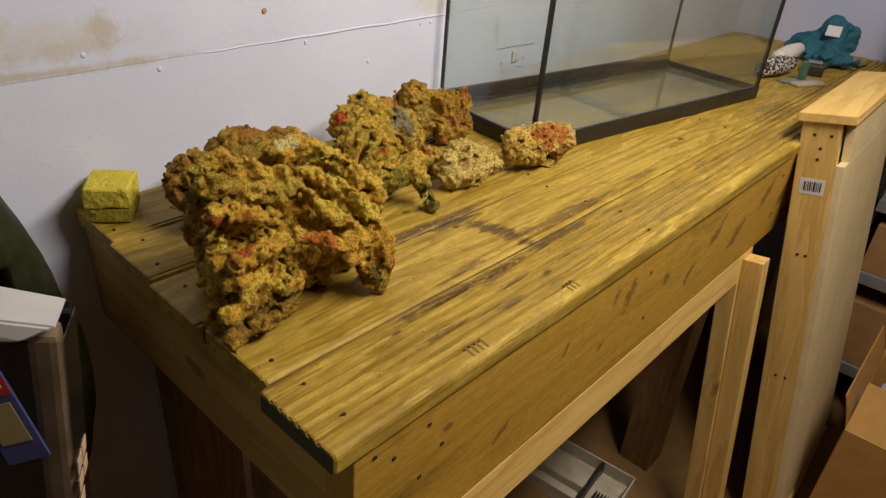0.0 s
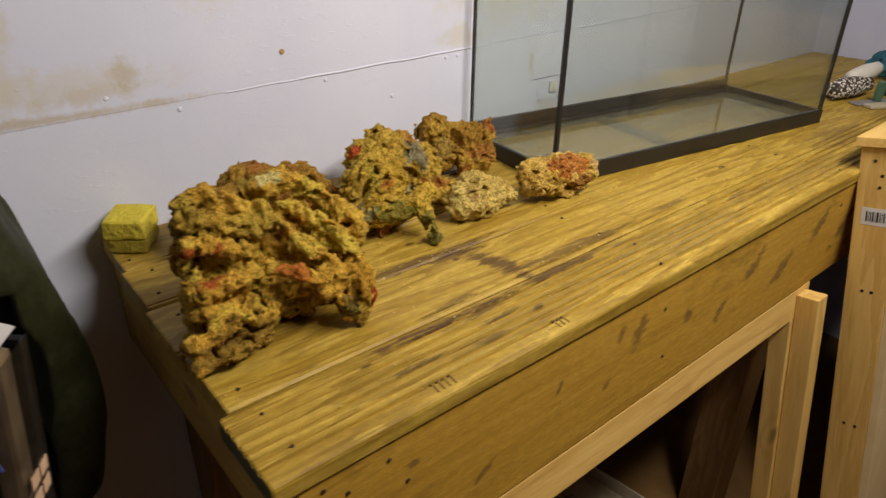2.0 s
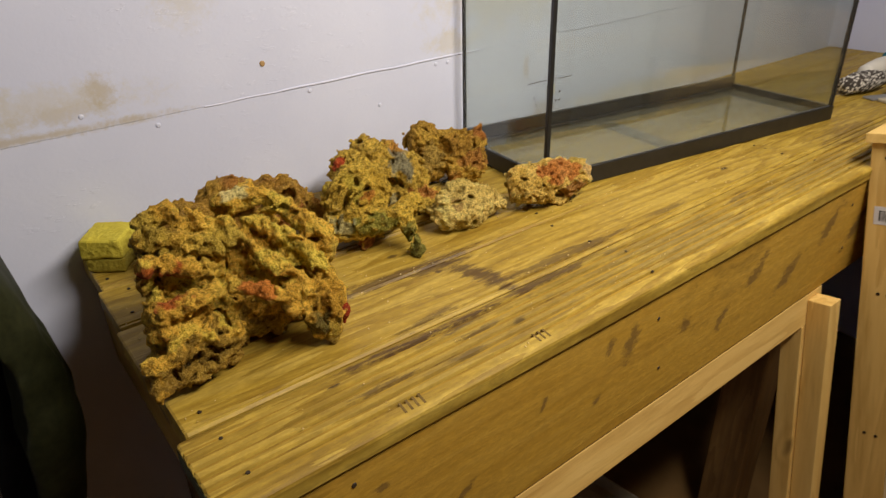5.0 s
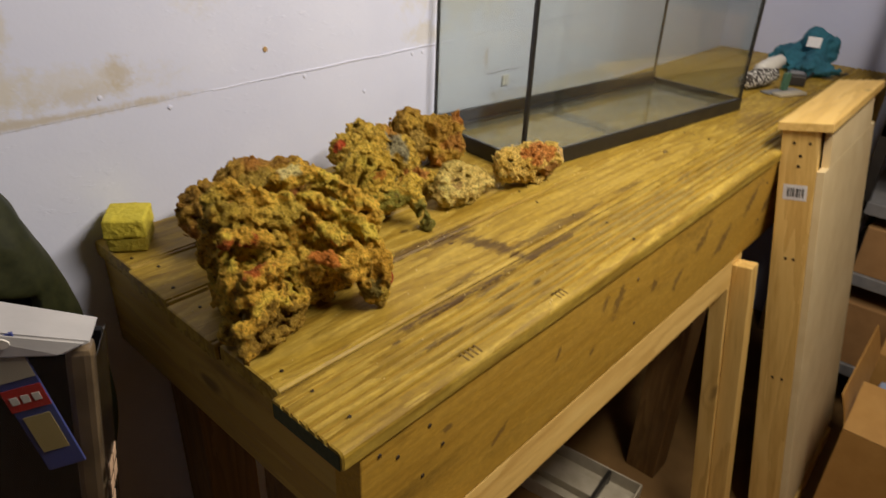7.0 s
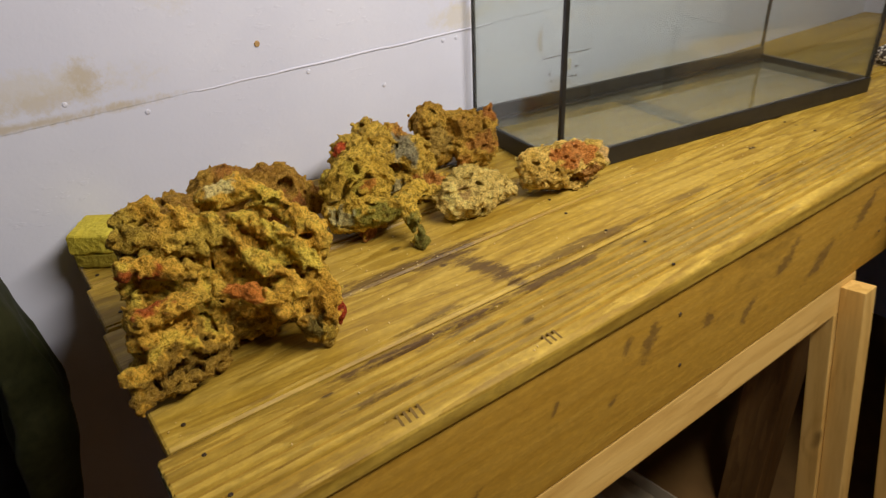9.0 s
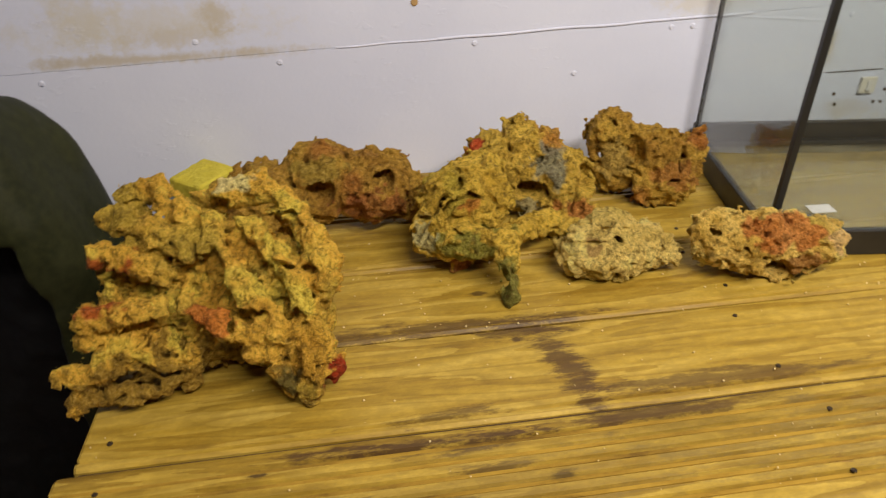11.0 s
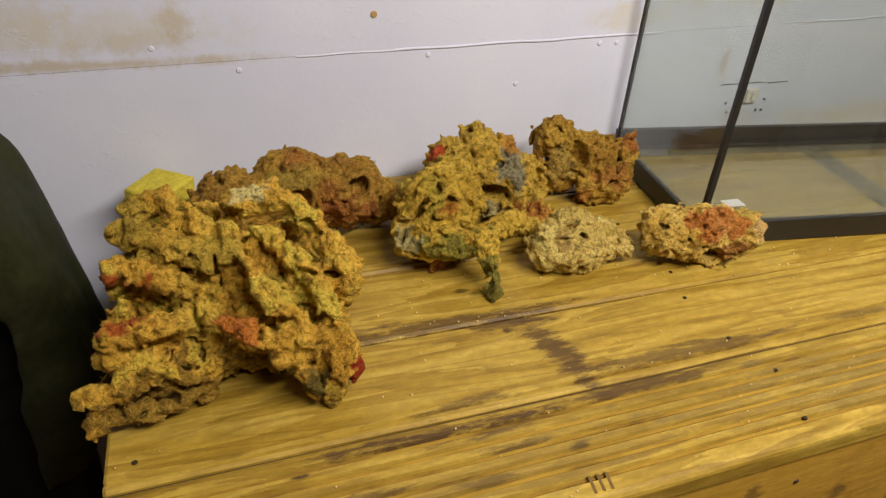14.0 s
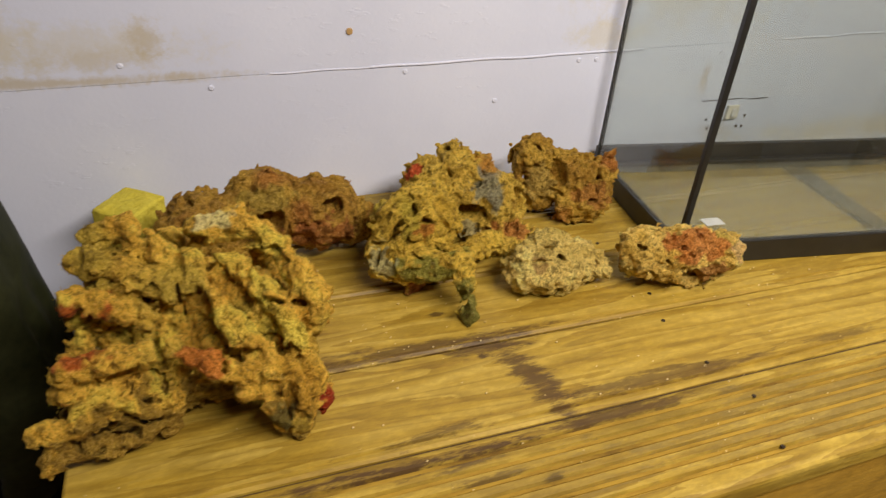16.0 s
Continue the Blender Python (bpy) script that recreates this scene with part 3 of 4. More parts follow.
for x, z in ((0.182, 1.282), (0.452, 1.291), (0.772, 1.296), (0.74, 1.296), (-0.13, 1.274), (1.02, 1.298), (0.077, 1.316), (0.60, 1.238), (1.30, 1.303), (1.56, 1.308), (1.85, 1.312)):
    s = new("wall_screw", screw_me)
    s.matrix_basis = pose(x, WALL - 0.001, z)
    s.parent = wall
plug_me = mesh_of("plugged_hole", disc(0.0055, 0.003, facing, 10, 0.004), OCHRE)
for x, z in ((0.370, 1.351),):
    s = new("plugged_hole", plug_me)
    s.matrix_basis = pose(x, WALL - 0.0012, z)
    s.parent = wall

# ---- the bench ----
PITCH = 0.1265
GAP = 0.0024


def deck_profile(width, thick, grooves_up):
    """The section of a decking board: one face smooth, the other with round grooves."""
    pts = [(0.003, -thick), (width - 0.003, -thick), (width, -thick + 0.003), (width, -0.007), (width - 0.001, -0.0035), (width - 0.0035, -0.001), (width - 0.007, 0)]
    count = 6
    run = (width - 0.030) / count
    y = width - 0.015
    for k in range(count):
        pts += [(y - run * 0.12, 0), (y - run * 0.24, -0.0042), (y - run * 0.52, -0.0042), (y - run * 0.64, 0)]
        y -= run
    pts += [(0.007, 0), (0.0035, -0.001), (0.001, -0.0035), (0, -0.007), (0, -thick + 0.003)]
    if grooves_up:
        return pts
    under = [(a, -thick - b) for a, b in reversed(pts)]
    bead = [(0.0120, 0.0), (0.0104, -0.0030), (0.0090, -0.0030), (0.0076, -0.0002)]
    return [(min(max(a, 0.0), width), b) for a, b in under[:-1] + bead + under[-1:]]


def deck_board(x0, x1, y0, width, thick, up, drop=0.0):
    bm = bmesh.new()
    prof = deck_profile(width, thick, up)
    xs = [x0, x0 + 0.0025] + [x0 + (x1 - x0) * k / 24 for k in range(1, 24)] + [x1]
    rings = []
    for i, x in enumerate(xs):
        inset = 0.0012 if i == 0 else 0.0
        sway = 0.0012 * noise.noise(Vector((x * 3, y0 * 9, 0)))
        rings.append([bm.verts.new((x, y0 + sway + a + (inset if a < width / 2 else -inset), TOP - drop + b + (inset if b < -thick / 2 else -inset) + 0.0006 * noise.noise(Vector((x * 4, (y0 + a) * 20, 2))))) for a, b in prof])
    n = len(prof)
    for r, s in zip(rings, rings[1:]):
        for k in range(n):
            bm.faces.new((r[k], s[k], s[(k + 1) % n], r[(k + 1) % n]))
    bm.faces.new(rings[0])
    bm.faces.new(rings[-1])
    return bm


bench = thing("workbench", pose(0, 0, 0), "heavy workbench of weathered treated decking boards and joists", "workbench")
starts = (0.000, 0.012, 0.008, 0.015, 0.022)
for k, x0 in enumerate(starts):
    w = PITCH - GAP if k < 4 else WALL - 0.004 - 4 * PITCH
    part("deck_board", deck_board(x0, END - 0.005, k * PITCH, w, 0.027, k == 0, 0.0 if k == 0 else 0.0008), DECK if k == 0 else DECK_SMOOTH, bench, "grooved decking board" if k == 0 else "")
for k in range(1, 5):
    y = k * PITCH
    part("joint_dirt", box((starts[k] + 0.004, y - GAP + 0.0002, TOP - 0.024), (END - 0.008, y - 0.0002, TOP - 0.0055)), SOIL, bench)
part("end_stain", box((-0.0009, 0.004, TOP - 0.0262), (-0.0002, PITCH - 0.007, TOP - 0.0055)), MOSSY, bench, "dark green preserved end grain")
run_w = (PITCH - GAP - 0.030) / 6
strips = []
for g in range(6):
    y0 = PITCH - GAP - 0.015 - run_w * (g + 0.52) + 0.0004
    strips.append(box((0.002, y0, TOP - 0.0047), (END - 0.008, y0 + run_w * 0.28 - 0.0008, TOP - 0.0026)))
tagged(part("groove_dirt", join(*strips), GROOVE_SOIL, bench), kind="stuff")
JB = 0.862
part("front_joist", box((0.026, 0.004, JB), (END - 0.006, 0.049, TOP - 0.0285), 0.002), JOIST, bench)
part("end_joist", box((0.030, 0.050, 0.905), (0.074, WALL - 0.004, TOP - 0.0285), 0.002), JOIST_Y, bench)
part("back_joist", box((0.075, WALL - 0.05, JB), (END - 0.006, WALL - 0.004, TOP - 0.0285), 0.002), JOIST, bench)
for x in (0.65, 1.28, 1.90):
    part("cross_joist", box((x, 0.050, 0.905), (x + 0.044, WALL - 0.051, TOP - 0.0285), 0.002), JOIST_Y, bench)
for x, y in ((0.076, 0.20), (1.29, 0.085), (1.29, 0.53), (2.40, 0.055), (0.076, 0.49)):
    part("leg", box((x, y, 0), (x + 0.095, y + 0.095, TOP - 0.03), 0.003), POST, bench)

# ---- aquarium tank ----
FL, FR = Vector((0.753, 0.331)), Vector((1.618, 0.206))
LONG = (FR - FL).length
DEEP = 0.295
TALL = 0.40
tank = thing("aquarium_tank", Matrix.Translation((FL.x, FL.y, TOP)) @ Matrix.Rotation(math.atan2(FR.y - FL.y, FR.x - FL.x), 4, "Z"), "empty glass aquarium tank with black trim and dusty floor", "aquarium")
TH = 0.006
RIM = 0.034
part("base_trim", join(box((0, 0, 0), (LONG, 0.010, RIM), 0.0015), box((0, DEEP - 0.010, 0), (LONG, DEEP, RIM + 0.018), 0.0015), box((0, 0.0105, 0), (0.010, DEEP - 0.0105, RIM), 0.0015), box((LONG - 0.010, 0.0105, 0), (LONG, DEEP - 0.0105, RIM), 0.0015)), BLACK, tank)
part("floor_brace", box((LONG * 0.43, 0.011, 0.001), (LONG * 0.43 + 0.035, DEEP - 0.011, 0.008)), BLACK, tank)
glass_parts = [part("floor_pane", box((0.0105, 0.0105, 0.012), (LONG - 0.0105, DEEP - 0.0105, 0.018)), GLASS_FLOOR, tank)]
glass_parts.append(part("front_pane", box((0.003, 0.003, RIM + 0.0005), (LONG - 0.003, 0.003 + TH, TALL)), GLASS, tank))
glass_parts.append(part("back_pane", box((0.003, DEEP - 0.003 - TH, RIM + 0.0005), (LONG - 0.003, DEEP - 0.003, TALL)), GLASS, tank))
for x in (0.003, LONG - 0.003 - TH):
    glass_parts.append(part("side_pane", box((x, 0.0035 + TH, RIM + 0.0005), (x + TH, DEEP - 0.0035 - TH, TALL)), GLASS, tank))
for g in glass_parts:
    g.visible_shadow = False
for x in (0.0015, LONG - 0.0095):
    part("corner_seal", box((x, 0.002, RIM), (x + 0.008, 0.010, TALL - 0.001), 0.001), SEALANT, tank)
    part("corner_seal", box((x + 0.001, DEEP - 0.009, RIM), (x + 0.007, DEEP - 0.002, TALL - 0.001), 0.001), SEALANT, tank)
for y in (0.0035 + TH, DEEP - 0.0035 - TH - 0.012):
    part("floor_seal", box((0.0105, y, 0.0185), (LONG - 0.0105, y + 0.012, 0.026), 0.002), SEALANT, tank)
paper = part("paper_scrap", box((-0.016, -0.010, 0), (0.016, 0.010, 0.0006)), PAPER, None, at=pose(0.868, 0.395, TOP + 0.0186, 0, 0, -4))
tagged(paper, "small white paper scrap on the tank floor", "paper scrap")

# ---- the rocks ----
Z = TOP
SAND, GOLDEN = (0.50, 0.300, 0.045), (0.82, 0.560, 0.110)
REDDISH, CREAM, STEEL_BLUE, MOSS = (0.40, 0.085, 0.018), (0.78, 0.66, 0.44), (0.17, 0.22, 0.27), (0.20, 0.21, 0.045)
# ridges over the large rock, as bent rods (height over the bench): its top, its slanting face, its foot and its back
CROWN = (
    ((0.058, 0.298, 0.168), (0.087, 0.302, 0.172), (0.109, 0.272, 0.161), (0.140, 0.243, 0.143)), ((0.050, 0.274, 0.160), (0.084, 0.260, 0.154), (0.120, 0.237, 0.139)),
    ((0.148, 0.285, 0.166), (0.178, 0.288, 0.170), (0.199, 0.274, 0.162), (0.213, 0.263, 0.156)), ((0.213, 0.263, 0.156), (0.230, 0.242, 0.142), (0.239, 0.217, 0.126), (0.241, 0.203, 0.112)),
    ((0.148, 0.285, 0.168), (0.134, 0.259, 0.154), (0.145, 0.243, 0.143)),
)
FACE = (
    ((0.038, 0.242, 0.142), (0.063, 0.237, 0.139), (0.094, 0.219, 0.128), (0.110, 0.210, 0.122)), ((0.033, 0.192, 0.106), (0.059, 0.194, 0.108), (0.091, 0.196, 0.110), (0.117, 0.199, 0.114)),
    ((0.168, 0.262, 0.156), (0.192, 0.233, 0.137), (0.210, 0.208, 0.122), (0.225, 0.185, 0.096), (0.230, 0.175, 0.068)), ((0.150, 0.228, 0.135), (0.162, 0.210, 0.123), (0.181, 0.189, 0.104), (0.199, 0.174, 0.072), (0.211, 0.167, 0.030)),
    ((0.118, 0.194, 0.109), (0.145, 0.183, 0.096), (0.172, 0.174, 0.074), (0.194, 0.167, 0.041), (0.212, 0.164, 0.012)), ((0.211, 0.177, 0.084), (0.219, 0.170, 0.054), (0.216, 0.166, 0.020)),
)
FOOT = (
    ((0.003, 0.172, 0.062), (0.014, 0.182, 0.052), (0.040, 0.182, 0.060), (0.071, 0.190, 0.060)), ((0.010, 0.168, 0.034), (0.018, 0.178, 0.038), (0.045, 0.182, 0.026), (0.086, 0.186, 0.028)), ((0.018, 0.178, 0.038), (0.028, 0.182, 0.060)),
    ((0.030, 0.190, 0.082), (0.063, 0.188, 0.072), (0.092, 0.186, 0.050)), ((0.050, 0.200, 0.012), (0.072, 0.192, 0.045)), ((0.100, 0.196, 0.020), (0.108, 0.196, 0.055)),
)
BACK = (
    ((0.060, 0.300, 0.150), (0.050, 0.310, 0.090), (0.060, 0.310, 0.020)), ((0.120, 0.320, 0.150), (0.130, 0.335, 0.080), (0.130, 0.33, 0.02)), ((0.205, 0.300, 0.130), (0.215, 0.305, 0.060), (0.21, 0.30, 0.015)),
    ((0.020, 0.225, 0.020), (0.038, 0.240, 0.060), (0.042, 0.250, 0.120)), ((0.232, 0.215, 0.100), (0.225, 0.235, 0.050), (0.215, 0.24, 0.015)),
)
rods = []
for lines, thick in ((CROWN, 0.0128), (FACE, 0.0104), (FOOT, 0.0105), (BACK, 0.012)):
    for line in lines:
        for k, (a, b) in enumerate(zip(line, line[1:])):
            off = Vector((0, 0.010, Z - 0.005))
            r1, r2 = (thick * (1 + 0.16 * math.sin(7 * k + 50 * line[0][0] + h)) for h in (0, 3))
            rods.append((Vector(a) + off, Vector(b) + off, r1, r2))
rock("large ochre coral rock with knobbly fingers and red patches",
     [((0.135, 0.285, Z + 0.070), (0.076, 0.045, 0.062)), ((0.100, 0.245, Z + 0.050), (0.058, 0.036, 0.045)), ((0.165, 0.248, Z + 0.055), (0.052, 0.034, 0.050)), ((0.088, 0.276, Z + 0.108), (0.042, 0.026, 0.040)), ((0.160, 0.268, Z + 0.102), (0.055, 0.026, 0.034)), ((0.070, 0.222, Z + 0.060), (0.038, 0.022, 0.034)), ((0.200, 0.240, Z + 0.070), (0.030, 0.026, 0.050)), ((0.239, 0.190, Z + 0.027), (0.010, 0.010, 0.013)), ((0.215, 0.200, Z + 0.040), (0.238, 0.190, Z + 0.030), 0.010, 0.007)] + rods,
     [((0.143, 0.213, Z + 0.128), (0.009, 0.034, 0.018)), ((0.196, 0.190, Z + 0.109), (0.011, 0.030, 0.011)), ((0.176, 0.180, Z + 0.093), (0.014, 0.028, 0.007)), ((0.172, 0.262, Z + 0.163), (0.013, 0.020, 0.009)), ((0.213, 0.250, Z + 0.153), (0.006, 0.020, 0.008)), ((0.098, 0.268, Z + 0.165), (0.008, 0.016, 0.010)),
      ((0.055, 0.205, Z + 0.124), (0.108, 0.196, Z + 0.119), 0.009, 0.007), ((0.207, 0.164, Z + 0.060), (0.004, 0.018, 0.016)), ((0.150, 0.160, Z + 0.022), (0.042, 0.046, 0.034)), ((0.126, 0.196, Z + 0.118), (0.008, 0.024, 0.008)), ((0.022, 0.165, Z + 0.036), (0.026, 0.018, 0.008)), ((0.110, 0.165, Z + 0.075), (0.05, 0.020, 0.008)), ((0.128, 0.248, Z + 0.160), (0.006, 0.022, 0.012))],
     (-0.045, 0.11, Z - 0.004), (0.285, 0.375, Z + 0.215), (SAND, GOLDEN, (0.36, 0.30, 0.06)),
     # first and dark green patches: shade below the overhang mixed with the crust's colour
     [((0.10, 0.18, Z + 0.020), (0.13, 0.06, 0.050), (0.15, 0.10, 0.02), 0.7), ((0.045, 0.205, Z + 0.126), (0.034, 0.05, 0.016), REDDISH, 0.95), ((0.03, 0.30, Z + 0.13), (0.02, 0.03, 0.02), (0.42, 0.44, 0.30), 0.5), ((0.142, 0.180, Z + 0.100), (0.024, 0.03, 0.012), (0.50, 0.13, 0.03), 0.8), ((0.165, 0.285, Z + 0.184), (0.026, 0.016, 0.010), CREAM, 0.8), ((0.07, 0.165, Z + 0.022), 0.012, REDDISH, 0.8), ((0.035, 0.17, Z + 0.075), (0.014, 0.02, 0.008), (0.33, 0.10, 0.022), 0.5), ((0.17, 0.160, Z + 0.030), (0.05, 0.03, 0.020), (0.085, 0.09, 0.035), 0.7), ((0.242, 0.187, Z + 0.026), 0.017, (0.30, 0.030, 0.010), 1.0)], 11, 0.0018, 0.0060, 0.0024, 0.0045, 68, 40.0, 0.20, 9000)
rock("dark brown lumpy coral rock lying against the wall",
     [((0.155, 0.480, Z + 0.056), (0.058, 0.055, 0.046)), ((0.225, 0.495, Z + 0.068), (0.055, 0.055, 0.048)), ((0.295, 0.49, Z + 0.058), (0.055, 0.05, 0.044)), ((0.345, 0.495, Z + 0.030), (0.035, 0.03, 0.026))],
     [((0.225, 0.450, Z + 0.072), (0.018, 0.03, 0.018)), ((0.305, 0.455, Z + 0.083), (0.014, 0.03, 0.012)), ((0.26, 0.44, Z + 0.045), (0.022, 0.02, 0.009)), ((0.35, 0.45, Z + 0.0), (0.05, 0.03, 0.018))],
     (0.06, 0.40, Z - 0.004), (0.41, 0.60, Z + 0.15), ((0.30, 0.165, 0.034), (0.46, 0.30, 0.062), (0.34, 0.13, 0.042)),
     [((0.29, 0.45, Z + 0.05), (0.05, 0.03, 0.02), (0.28, 0.075, 0.04), 0.6), ((0.225, 0.46, Z + 0.10), (0.03, 0.03, 0.016), (0.28, 0.22, 0.05), 0.7)], 23, 0.0026, 0.009)
rock("yellow-brown coral rock with a green stem and forked foot",
     [((0.400, 0.410, Z + 0.070), (0.052, 0.045, 0.050)), ((0.360, 0.395, Z + 0.045), (0.028, 0.03, 0.035)), ((0.420, 0.43, Z + 0.095), (0.03, 0.03, 0.028)), ((0.345, 0.375, Z + 0.040), (0.385, 0.352, Z + 0.050), 0.019, 0.018), ((0.385, 0.352, Z + 0.050), (0.432, 0.335, Z + 0.052), 0.018, 0.017), ((0.432, 0.335, Z + 0.052), (0.432, 0.290, Z + 0.010), 0.017, 0.012), ((0.425, 0.345, Z + 0.050), (0.50, 0.40, Z + 0.035), 0.015, 0.014), ((0.365, 0.375, Z + 0.075), (0.37, 0.355, Z + 0.055), 0.014, 0.013), ((0.385, 0.365, Z + 0.01), (0.42, 0.38, Z + 0.02), 0.009, 0.012)],
     [((0.43, 0.385, Z + 0.105), (0.015, 0.02, 0.014)), ((0.40, 0.34, Z + 0.012), (0.035, 0.025, 0.018))],
     (0.30, 0.26, Z - 0.004), (0.54, 0.49, Z + 0.16), ((0.46, 0.32, 0.050), (0.66, 0.49, 0.095), (0.38, 0.34, 0.06)),
     [((0.405, 0.345, Z + 0.048), (0.05, 0.022, 0.018), MOSS, 0.9), ((0.432, 0.30, Z + 0.02), (0.014, 0.03, 0.03), (0.15, 0.17, 0.05), 0.9), ((0.345, 0.37, Z + 0.05), (0.016, 0.02, 0.02), (0.42, 0.45, 0.36), 0.7), ((0.40, 0.372, Z + 0.08), 0.012, REDDISH, 0.6), ((0.385, 0.37, Z + 0.005), 0.016, (0.34, 0.10, 0.07), 0.8)], 37, 0.0021, 0.006, 0.003, 0.008, 70)
rock("mottled coral rock with blue, rust and dark hollows",
     [((0.495, 0.500, Z + 0.062), (0.062, 0.05, 0.055)), ((0.455, 0.520, Z + 0.072), (0.035, 0.035, 0.033)), ((0.535, 0.475, Z + 0.05), (0.045, 0.04, 0.045)), ((0.49, 0.525, Z + 0.096), (0.025, 0.025, 0.022)), ((0.53, 0.43, Z + 0.012), (0.05, 0.03, 0.014))],
     [((0.494, 0.452, Z + 0.053), (0.020, 0.035, 0.014)), ((0.567, 0.447, Z + 0.062), (0.013, 0.035, 0.018)), ((0.50, 0.42, Z + 0.022), (0.02, 0.02, 0.01))],
     (0.40, 0.37, Z - 0.004), (0.61, 0.60, Z + 0.16), ((0.44, 0.30, 0.052), (0.64, 0.48, 0.11), (0.44, 0.18, 0.05)),
     [((0.515, 0.455, Z + 0.085), (0.028, 0.03, 0.028), STEEL_BLUE, 0.75), ((0.435, 0.515, Z + 0.09), 0.014, (0.42, 0.03, 0.02), 0.9), ((0.55, 0.435, Z + 0.03), (0.03, 0.02, 0.016), (0.40, 0.11, 0.05), 0.7), ((0.48, 0.44, Z + 0.03), (0.02, 0.02, 0.01), STEEL_BLUE, 0.6)], 41, 0.0022, 0.007, 0.0035, 0.010, 64)
rock("brown knobbly coral rock standing upright by the tank",
     [((0.622, 0.532, Z + 0.086), (0.030, 0.032, 0.033)), ((0.675, 0.515, Z + 0.055), (0.045, 0.038, 0.042)), ((0.715, 0.50, Z + 0.046), (0.034, 0.03, 0.042)), ((0.625, 0.525, Z + 0.045), (0.028, 0.03, 0.045)), ((0.69, 0.485, Z + 0.028), (0.045, 0.03, 0.028)), ((0.735, 0.50, Z + 0.076), (0.014, 0.014, 0.018))],
     [((0.650, 0.495, Z + 0.075), (0.008, 0.02, 0.020)), ((0.665, 0.47, Z + 0.05), 0.010)],
     (0.57, 0.42, Z - 0.004), (0.78, 0.60, Z + 0.15), ((0.34, 0.20, 0.038), (0.54, 0.37, 0.080), (0.42, 0.17, 0.05)),
     [((0.70, 0.465, Z + 0.045), (0.03, 0.02, 0.02), (0.36, 0.13, 0.05), 0.6), ((0.62, 0.50, Z + 0.055), (0.02, 0.02, 0.03), (0.42, 0.33, 0.13), 0.6), ((0.735, 0.49, Z + 0.09), 0.016, (0.33, 0.09, 0.03), 0.6)], 53, 0.0022, 0.008, 0.0035, 0.009, 66)
rock("small pale grey-buff rock with a rough surface",
     [((0.545, 0.335, Z + 0.032), (0.048, 0.034, 0.034)), ((0.590, 0.335, Z + 0.032), (0.042, 0.03, 0.030)), ((0.555, 0.345, Z + 0.05), (0.028, 0.022, 0.022)), ((0.626, 0.328, Z + 0.024), (0.020, 0.020, 0.016))],
     [], (0.48, 0.28, Z - 0.004), (0.66, 0.39, Z + 0.10), ((0.52, 0.41, 0.15), (0.74, 0.62, 0.29), (0.44, 0.36, 0.11)),
     [((0.53, 0.315, Z + 0.05), 0.012, (0.20, 0.08, 0.04), 0.6)], 67, 0.0018, 0.006, 0.003, 0.012, 60)
rock("sandy coral rock with a red crust leaning before the tank",
     [((0.686, 0.314, Z + 0.044), (0.040, 0.03, 0.040)), ((0.730, 0.300, Z + 0.042), (0.040, 0.028, 0.036)), ((0.780, 0.288, Z + 0.042), (0.036, 0.024, 0.028)), ((0.745, 0.288, Z + 0.018), (0.035, 0.024, 0.02))],
     [((0.735, 0.272, Z + 0.020), (0.016, 0.022, 0.014)), ((0.68, 0.285, Z + 0.0), (0.045, 0.03, 0.010))],
     (0.63, 0.24, Z - 0.004), (0.84, 0.36, Z + 0.11), ((0.52, 0.36, 0.09), (0.76, 0.60, 0.25), (0.40, 0.33, 0.07)),
     [((0.735, 0.280, Z + 0.066), (0.036, 0.03, 0.020), (0.44, 0.085, 0.030), 0.65), ((0.80, 0.27, Z + 0.055), (0.016, 0.02, 0.016), (0.62, 0.46, 0.32), 0.7), ((0.77, 0.272, Z + 0.03), (0.03, 0.02, 0.015), (0.25, 0.07, 0.03), 0.7)], 79, 0.0018, 0.006, 0.0035, 0.010, 66)

# ---- sponge ----
def soft_block(lo, hi, seed, rough=0.0012):
    bm = box(lo, hi, 0.006, None, 3)
    bmesh.ops.subdivide_edges(bm, edges=bm.edges[:], cuts=5, use_grid_fill=True)
    for v in bm.verts:
        v.co += Vector([rough * 2.2 * noise.noise(v.co * 60 + Vector((seed + i * 9, 0, 0))) for i in range(3)])
    return bm


sponge = thing("sponge", pose(0.060, 0.580, TOP, 0, 0, -35), "thick yellow foam sponge with a duller lower layer", "sponge")
part("lower_layer", soft_block((-0.030, -0.033, 0.0005), (0.029, 0.033, 0.024), 3), SPONGE_BASE, sponge, "duller and darker lower foam layer")
part("upper_layer", soft_block((-0.0315, -0.035, 0.0235), (0.0305, 0.035, 0.055), 5), SPONGE, sponge)

# ---- timber frame leaning under the bench edge ----
frame_th = thing("timber_frame", pose(0, -0.165, 0, -8.2, 0, 0), "pale planed pine frame leaning under the bench edge", "timber frame")
part("top_rail", box((0.11, 0.046, 0.804), (1.262, 0.088, 0.874), 0.002), PINE_X, frame_th)
for x in (0.16, 1.20):
    part("upright", box((x, 0.000, 0.004), (x + 0.044, 0.0455, 0.862), 0.002), PINE_Z, frame_th)
    part("back_upright", box((x - 0.012, 0.0465, 0.05), (x + 0.026, 0.088, 0.803), 0.002), PINE_Z, frame_th)
part("bottom_rail", box((0.206, 0.002, 0.004), (1.198, 0.040, 0.067), 0.002), PINE_X, frame_th)

# ---- framed panel leaning against the bench ----
panel = thing("framed_panel", pose(1.352, -0.290, 0, -10.0, 0, 2), "boxed pine and ply panel leaning upright against the bench", "panel")
